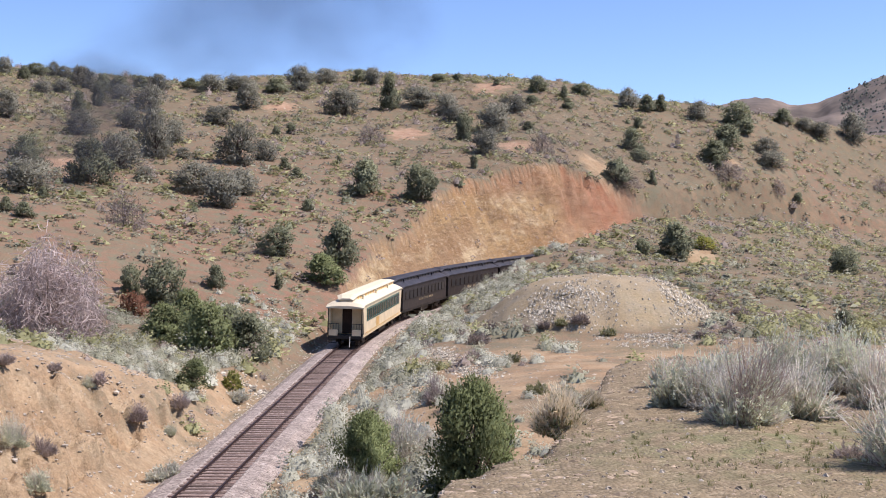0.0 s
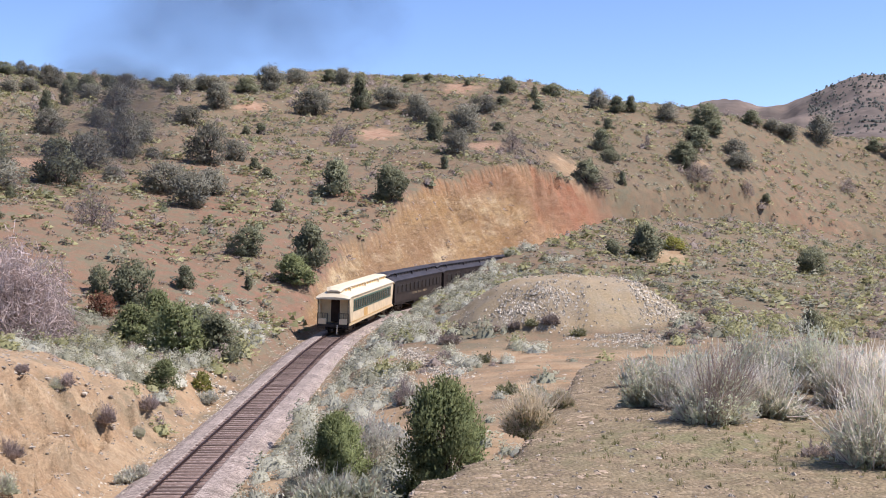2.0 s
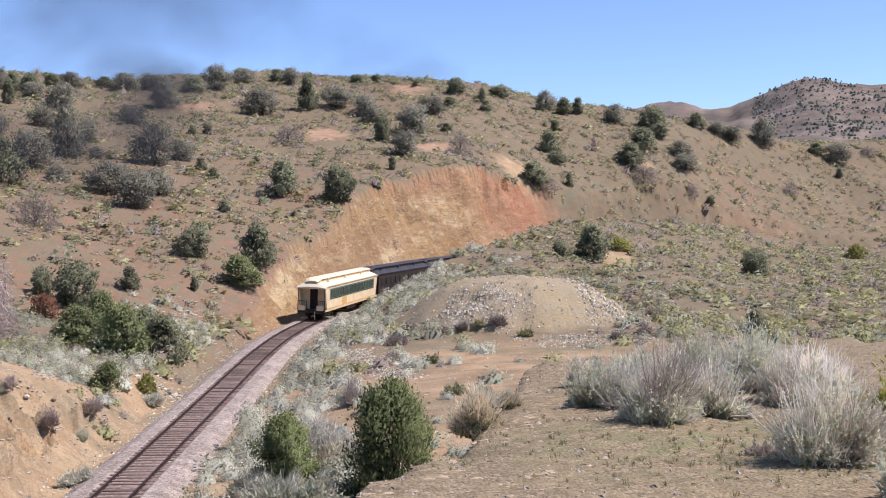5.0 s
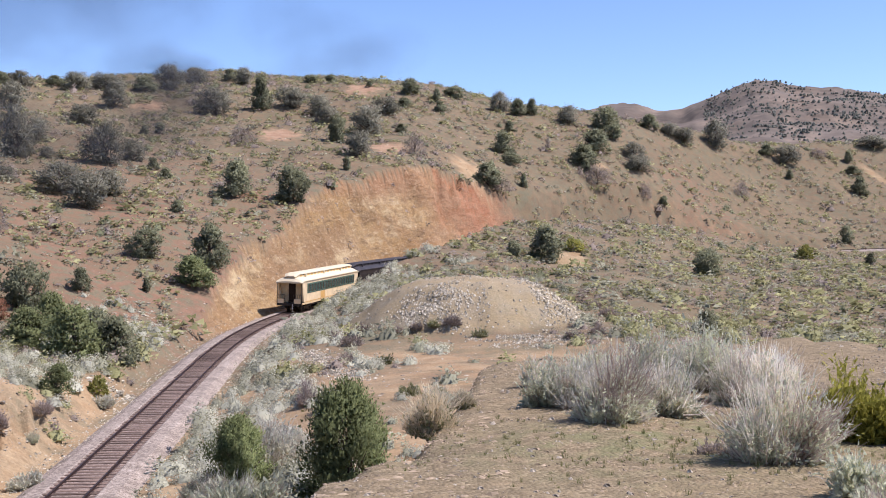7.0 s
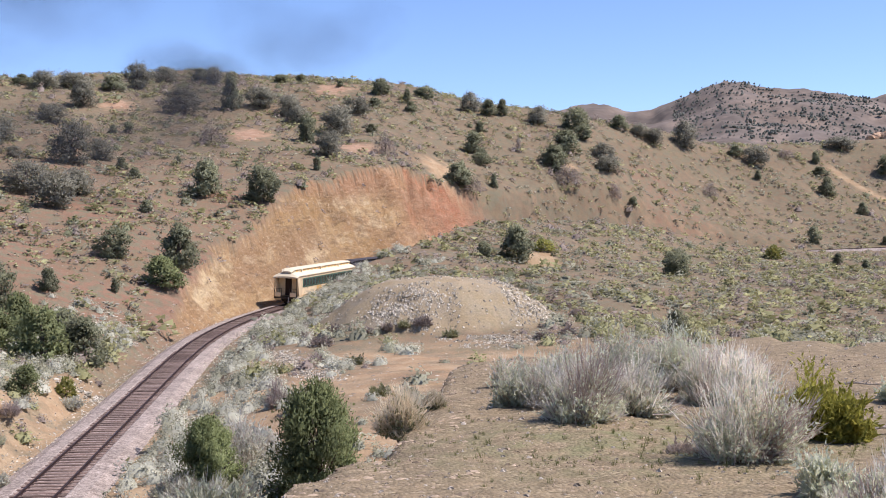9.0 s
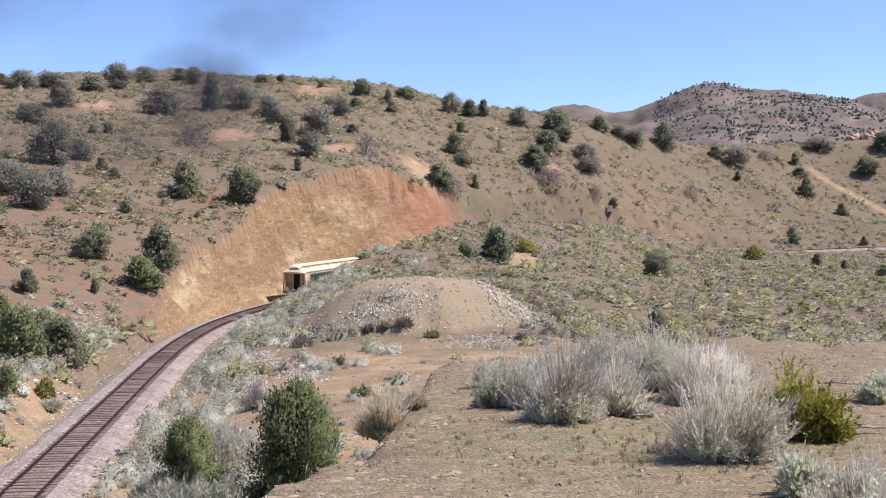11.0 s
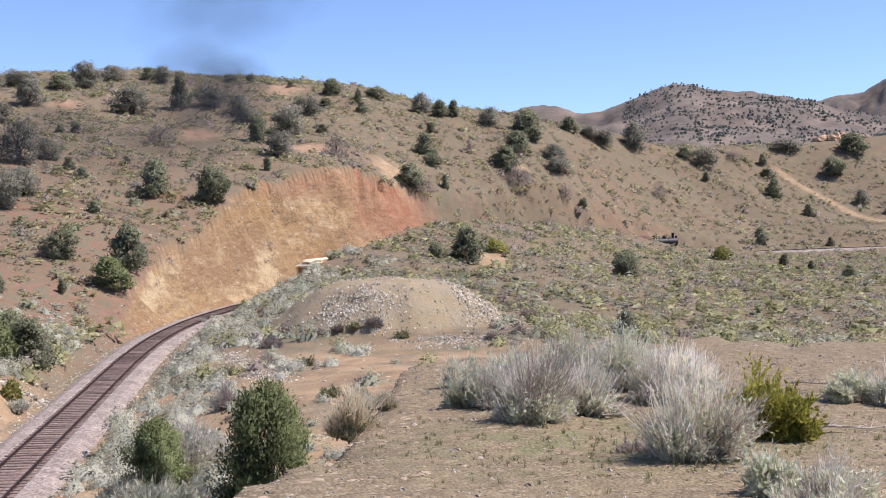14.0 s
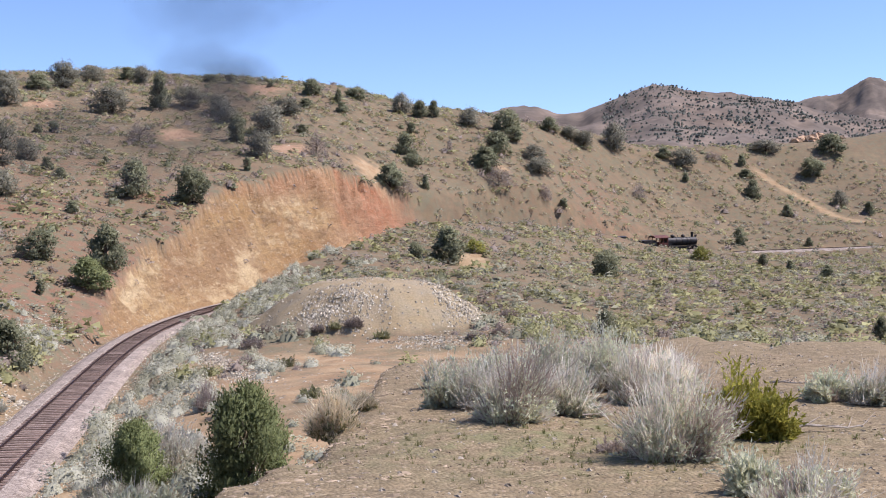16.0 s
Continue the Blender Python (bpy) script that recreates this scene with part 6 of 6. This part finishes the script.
# bleached dead branches lying on the bench
def dead_branch(x, y, length, turn):
    COUNT[0] += 1
    rg = np.random.RandomState(40 + COUNT[0])
    ob = tagged(new("dead_branch"), "bleached dead branch lying on the gravel", "branch", "dead branches")
    ob.location, ob.rotation_euler = (x, y, gz(x, y) + 0.03), (0, 0, radians(turn))
    last, r = Vector((-length / 2, 0, 0.02)), length * 0.03
    ring = lambda c, q: [c + Vector((0, math.cos(a * 1.0472) * q, math.sin(a * 1.0472) * q)) for a in range(6)]
    sections = [ring(last, r)]
    for k in range(6):
        nxt = last + Vector((length / 6, rg.uniform(-0.05, 0.05) * length, rg.uniform(-0.02, 0.03) * length))
        sections.append(ring(nxt, r * 0.8))
        tip = nxt + Vector((rg.uniform(0.05, 0.25), rg.uniform(-0.22, 0.22), rg.uniform(0.0, 0.16))) * length
        bm = bmesh.new()
        tube(bm, nxt, tip, r * 0.55, r * 0.15, 5)
        part("twig", bm, DEAD_WOOD, ob)
        last, r = nxt, r * 0.8
    part("limb", loft(bmesh.new(), sections), DEAD_WOOD, ob)


dead_branch(4.80, 8.95, 0.72, -12)
dead_branch(5.79, 10.91, 0.52, 30)
dead_branch(6.25, 11.09, 0.66, 10)
dead_branch(5.85, 11.52, 0.49, -50)
dead_branch(3.21, 9.80, 0.29, 0)


# ---- far mountains ----
ROCKY = material("grey_brown_mountainside", (0.15, 0.122, 0.10), 0.95, vary=0.2, scale=0.012, fine=0.08, dirt=(0.24, 0.18, 0.135), dirt_scale=0.02, dirt_amount=0.7, spec=0.1)


def mountain(name, label, bearings, lifts, crest_range, foot_range, foot_z, rough, seed):
    """A ridge whose skyline rises lifts degrees at the bearings; it slopes towards the camera and away behind."""
    bb = np.arange(bearings[0], bearings[-1] + 0.01, 0.08)
    lift = np.interp(bb, bearings, lifts)
    k = np.hanning(9) / np.hanning(9).sum()
    lift = np.convolve(np.pad(lift, 4, "edge"), k, "valid")
    crest_z = EYE + crest_range * np.tan(np.radians(lift))
    uu = np.concatenate([np.linspace(0, 1, 60), np.linspace(1.05, 1.6, 12)])
    B, U = np.meshgrid(np.radians(bb), uu, indexing="ij")
    R = foot_range + (crest_range - foot_range) * U
    up = np.where(U <= 1, np.clip(U, 0, 1) ** 1.5, 1 - (U - 1) * 1.2)
    Z = foot_z + (crest_z[:, None] - foot_z) * up
    x, y = R * np.sin(B), R * np.cos(B)
    keep = np.clip(U * (1 - np.clip((U - 0.93) / 0.07, 0, 1) * 0.85), 0, 1)
    Z = Z + rough * keep * (waves(x, y, 150, seed) + 0.5 * waves(x, y, 55, seed + 1)) + 0.12 * rough * waves(x, y, 20, seed + 2)
    nb, nu = B.shape
    i, j = np.meshgrid(np.arange(nb - 1), np.arange(nu - 1), indexing="ij")
    f = np.stack([i * nu + j, (i + 1) * nu + j, (i + 1) * nu + j + 1, i * nu + j + 1], -1).reshape(-1, 4)
    tagged(new(name, mesh_of(name, np.stack([x.ravel(), y.ravel(), Z.ravel()], 1), f, ROCKY, True)), label, "mountain", kind="structure")
    return x, y, Z, U


mx, my, mz, mu = mountain("mountain", "grey-brown rocky mountain dotted with dark trees", [5, 8.5, 9.6, 11.2, 12.6, 13.9, 14.6, 15.5, 16.3, 17.4, 18.2, 19.3, 20.1, 20.7, 21.6, 22.4, 24.5, 25.7, 27.0, 28.2, 31.1, 40], [4.5, 5.88, 6.01, 5.95, 5.72, 6.11, 6.18, 6.04, 5.73, 5.79, 6.1, 6.55, 6.87, 7.03, 6.93, 6.67, 6.53, 6.31, 6.0, 5.6, 5.01, 4], 1500, 620, 6, 4.5, 91)
mountain("mountain", "distant bare grey-brown mountain", [25, 26.5, 27.1, 28.0, 29.0, 29.7, 30.3, 31.1, 34, 42], [5, 5.69, 5.97, 6.22, 6.23, 6.7, 7.05, 6.81, 6.0, 4.5], 2600, 1700, 20, 9, 95)
rg = np.random.RandomState(55)
flat = np.where((mu.ravel() > 0.6) & (mu.ravel() < 1.02) & (np.degrees(np.arctan2(mx, my)).ravel() > 18.5))[0]
pick = rg.choice(flat, 12000)
keep = rg.uniform(0, 1, 12000) < np.clip(0.45 + 0.5 * waves(mx.ravel()[pick], my.ravel()[pick], 120, 97), 0.05, 1)
pick = pick[keep]
parts = []
proto = [core(np.random.RandomState(600 + k), 5) for k in range(4)]
for p in pick:
    pv, pf = proto[rg.randint(4)]
    s = rg.uniform(1.9, 4.0)
    base = np.array([mx.ravel()[p] + rg.uniform(-6, 6), my.ravel()[p] + rg.uniform(-6, 6), mz.ravel()[p] - 0.8])
    parts.append((pv * np.array([s, s, s * 0.9]) + base, pf))
v, f = join(parts)
tagged(new("mountain_trees", mesh_of("mountain_trees", v, f, FAR_TREES)), "dark scattered trees on the far mountainside", "trees", kind="stuff")


# ---- rock outcrop on the far hill ----
OUTCROP = material("orange_tan_rock", (0.42, 0.28, 0.18), 0.95, vary=0.2, scale=0.8, fine=6, bump=0.1, random_object=0.2, spec=0.1)


def rock_outcrop(x, y, wide):
    rg = random.Random(12)
    ob = tagged(new("rock_outcrop"), "orange-tan weathered rock outcrop on the far hill", "rock")
    ob.location = (x, y, gz(x, y))
    for k in range(34):
        bm = bmesh.new()
        s = rg.uniform(0.5, 1.5)
        bmesh.ops.create_icosphere(bm, subdivisions=2, radius=1)
        off = Vector((rg.uniform(0, 50), 0, 0))
        for vert in bm.verts:
            vert.co = Vector((vert.co.x * s * 1.3, vert.co.y * s, vert.co.z * s * 0.85)) * (1 + 0.7 * noise.noise(vert.co * 1.8 + off))
        r = part("rock", bm, OUTCROP, ob)
        px, py = rg.uniform(-wide, wide), rg.uniform(-3.5, 3.5)
        r.location = (px, py, gz(x + px, y + py) - gz(x, y) + s * 0.35)


rock_outcrop(179.0, 334.0, 8.5)


# ---- smoke of the engine: soft rigid wisps that drift ----
def smoke_material(name, density):
    m = bpy.data.materials.new(name)
    m.use_nodes = True
    nt = m.node_tree
    N, L = nt.nodes.new, nt.links.new
    tex, sep, sq1, sq2 = N("ShaderNodeTexCoord"), N("ShaderNodeSeparateXYZ"), N("ShaderNodeMath"), N("ShaderNodeMath")
    L(tex.outputs["Object"], sep.inputs[0])
    sq1.operation = "MULTIPLY"
    L(sep.outputs["X"], sq1.inputs[0]), L(sep.outputs["X"], sq1.inputs[1])
    sq2.operation = "MULTIPLY_ADD"
    L(sep.outputs["Z"], sq2.inputs[0]), L(sep.outputs["Z"], sq2.inputs[1]), L(sq1.outputs[0], sq2.inputs[2])
    fall = N("ShaderNodeMapRange")
    fall.interpolation_type = "SMOOTHSTEP"
    for k, v in zip(("From Min", "From Max", "To Min", "To Max"), (0.0, 0.95, 1.0, 0.0)):
        fall.inputs[k].default_value = v
    L(sq2.outputs[0], fall.inputs["Value"])
    wisps = N("ShaderNodeTexNoise")
    wisps.inputs["Scale"].default_value, wisps.inputs["Detail"].default_value = 1.6, 5
    L(tex.outputs["Object"], wisps.inputs["Vector"])
    span = N("ShaderNodeMapRange")
    for k, v in zip(("From Min", "From Max", "To Min", "To Max"), (0.3, 0.7, 0.25, 1.0)):
        span.inputs[k].default_value = v
    L(wisps.outputs["Fac"], span.inputs["Value"])
    mul, mul2 = N("ShaderNodeMath"), N("ShaderNodeMath")
    mul.operation = mul2.operation = "MULTIPLY"
    L(fall.outputs[0], mul.inputs[0]), L(span.outputs[0], mul.inputs[1])
    L(mul.outputs[0], mul2.inputs[0])
    mul2.inputs[1].default_value = density
    clear, soot, mix = N("ShaderNodeBsdfTransparent"), N("ShaderNodeBsdfDiffuse"), N("ShaderNodeMixShader")
    soot.inputs["Color"].default_value = (0.09, 0.09, 0.095, 1)
    L(mul2.outputs[0], mix.inputs["Fac"]), L(clear.outputs[0], mix.inputs[1]), L(soot.outputs[0], mix.inputs[2])
    L(mix.outputs[0], nt.nodes["Material Output"].inputs["Surface"])
    nt.nodes.remove(nt.nodes["Principled BSDF"])
    return m


THIN, THICK, FRESH = smoke_material("thin_smoke", 0.19), smoke_material("thick_smoke", 0.28), smoke_material("fresh_smoke", 0.075)
SMOKE = []


def smoke_puff(wisps, rows, mat, seed):
    """A puff of wisps (x, z, half width, half height in metres), drifting along rows (t, bearing, lift in degrees, range)."""
    rg = random.Random(seed)
    ob = tagged(new("smoke_puff"), "dark drifting engine smoke thinning over the hill", "smoke", "engine smoke")
    for k, (x, z, w, h) in enumerate(wisps):
        bm = bmesh.new()
        bmesh.ops.create_uvsphere(bm, u_segments=32, v_segments=20, radius=1)
        p = part("wisp", bm, mat, ob, smooth=True)
        p.location, p.scale = (x, (k % 3 - 1) * 3.0, z), (w, min(w, h) * 0.5, h)
        p.rotation_euler = (0, radians(rg.uniform(-25, 25)), 0)
    SMOKE.append((ob, rows))


def smoke_pose(bearing, lift, away):
    b = radians(bearing)
    return pose(away * math.sin(b), away * math.cos(b), EYE + away * math.tan(radians(lift)), 0, 0, -bearing)


# the long smear over the hill, moving along with the engine
smoke_puff([(0, 0, 7, 7), (-5, -2, 7, 5), (-12, -4, 8, 5), (-20, -3, 8, 6), (2, 4, 6, 5), (-3, 5, 8, 6)],
           [(0, -15.5, 4.9, 150), (3, -12.0, 5.0, 150), (5.5, -8.6, 5.3, 150), (9, -4.0, 5.6, 150), (12.5, -1.6, 5.6, 150), (16, 0.6, 5.6, 150)], THICK, 1)
# the high veil of old smoke, drifting away over the crest
smoke_puff([(0, 0, 36, 24), (24, 8, 34, 22), (-22, -8, 34, 20), (8, 24, 40, 22)],
           [(0, -9.0, 9.6, 330), (3, -8.8, 9.9, 335), (5.5, -11.5, 10.4, 340), (9, -14.5, 10.8, 345), (12.5, -17.5, 11.4, 350), (16, -21.0, 12.0, 355)], THIN, 2)
# a fresh puff that leaves the cutting, climbs the slope and spreads over the crest
smoke_puff([(0, 0, 16, 11), (-11, 5, 15, 11), (9, -3, 14, 9)],
           [(0, 5.6, 3.0, 186), (3, 6.0, 3.5, 190), (5.5, 0.8, 8.2, 300), (9, 0.5, 9.2, 330), (12.5, -0.8, 10.0, 335), (16, -0.3, 10.4, 340)], FRESH, 3)
smoke_puff([(0, 0, 26, 12), (16, 6, 20, 12), (-14, -4, 22, 13)],
           [(0, -1.0, 2.0, 420), (5.5, 0.5, 6.6, 400), (9, 1.2, 8.8, 380), (12.5, -0.2, 10.2, 370), (16, 1.0, 10.6, 360)], FRESH, 4)


# ---- railway track ----
def swept(sections, s0, s1, step):
    """Verts and faces of a profile, (offset to the left, height over the rail tops), carried along the track."""
    ss = np.arange(s0, s1 + 0.01, step)
    x, y, h, c = on_track(ss)
    P = []
    for n, dz in sections:
        P.append(np.stack([x - n * np.cos(h), y + n * np.sin(h), rail_z(ss) + dz + c * n / 1.5], 1))
    P = np.stack(P, 1)
    k, m = len(sections), len(ss)
    i, j = np.meshgrid(np.arange(m - 1), np.arange(k), indexing="ij")
    j2 = (j + 1) % k
    faces = np.stack([i * k + j, i * k + j2, (i + 1) * k + j2, (i + 1) * k + j], -1).reshape(-1, 4)
    return P.reshape(-1, 3), faces


def build_track():
    track = tagged(new("railway_track"), "single railway track of rusty rails on weathered ties in pale ballast", "railway track", kind="structure")
    v, f = swept([(-3.0, -0.68), (-1.8, -0.14), (-1.16, -0.085), (-1.02, -0.155), (1.02, -0.155), (1.16, -0.085), (1.75, -0.14), (2.8, -0.6)], 20, 470, 1.0)
    bed = new("ballast", mesh_of("ballast", v, f, BALLAST))
    bed.parent = track
    v, f = swept([(-1.1, -0.2), (-1.06, -0.143), (1.06, -0.143), (1.1, -0.2)], 20, 470, 1.0)
    crib = new("crib_ballast", mesh_of("crib_ballast", v, f, CRIB))
    crib.parent = track
    for side in (-1, 1):
        prof = [(0.065, -0.15), (0.065, -0.125), (0.012, -0.11), (0.012, -0.05), (0.036, -0.035), (0.036, 0.0),
                (-0.036, 0.0), (-0.036, -0.035), (-0.012, -0.05), (-0.012, -0.11), (-0.065, -0.125), (-0.065, -0.15)]
        v, f = swept([(side * 0.755 + a, b) for a, b in prof], 20, 470, 1.5)
        rail = new("rail", mesh_of("rail", v, f, RAIL))
        rail.parent = track
    # ties: the nearest ones one by one, the far ones joined
    rg = random.Random(5)
    shapes = []
    for k in range(4):
        bm = bmesh.new()
        box(bm, -1.3, 1.3, -0.125, 0.125, -0.16, 0.05, 0.012)
        for vert in bm.verts:
            vert.co += Vector((rg.uniform(-0.03, 0.03), rg.uniform(-0.012, 0.012), rg.uniform(-0.008, 0.006)))
        me = bpy.data.meshes.new("tie")
        bm.to_mesh(me), bm.free()
        me.materials.append(TIE)
        shapes.append(me)
    s, far_v, far_f = 24.0, [], []
    cube = np.array([(x, y, z) for x in (-1.3, 1.3) for y in (-0.115, 0.115) for z in (-0.16, 0.02)])
    quads = np.array([(0, 1, 3, 2), (4, 6, 7, 5), (0, 4, 5, 1), (2, 3, 7, 6), (0, 2, 6, 4), (1, 5, 7, 3)])
    while s < 465:
        x, y, h, c = (float(a) for a in on_track(s))
        skew, drop = rg.uniform(-1.6, 1.6), rg.uniform(-0.02, 0.005)
        m = pose(x, y, rail_z(s) - 0.155 + drop, 0, math.degrees(-c / 1.5) * -1, -math.degrees(h) + skew)
        if s < 178:
            ob = new("tie", rg.choice(shapes))
            ob.parent, ob.matrix_basis = track, m
        else:
            far_f.append(quads + 8 * len(far_v))
            far_v.append(np.array([m @ Vector(p) for p in cube]))
        s += 0.585 + rg.uniform(-0.03, 0.03)
    ob = new("distant_ties", mesh_of("distant_ties", np.concatenate(far_v), np.concatenate(far_f), TIE))
    ob.parent = track
    tagged(ob, kind="stuff")


build_track()


motions()
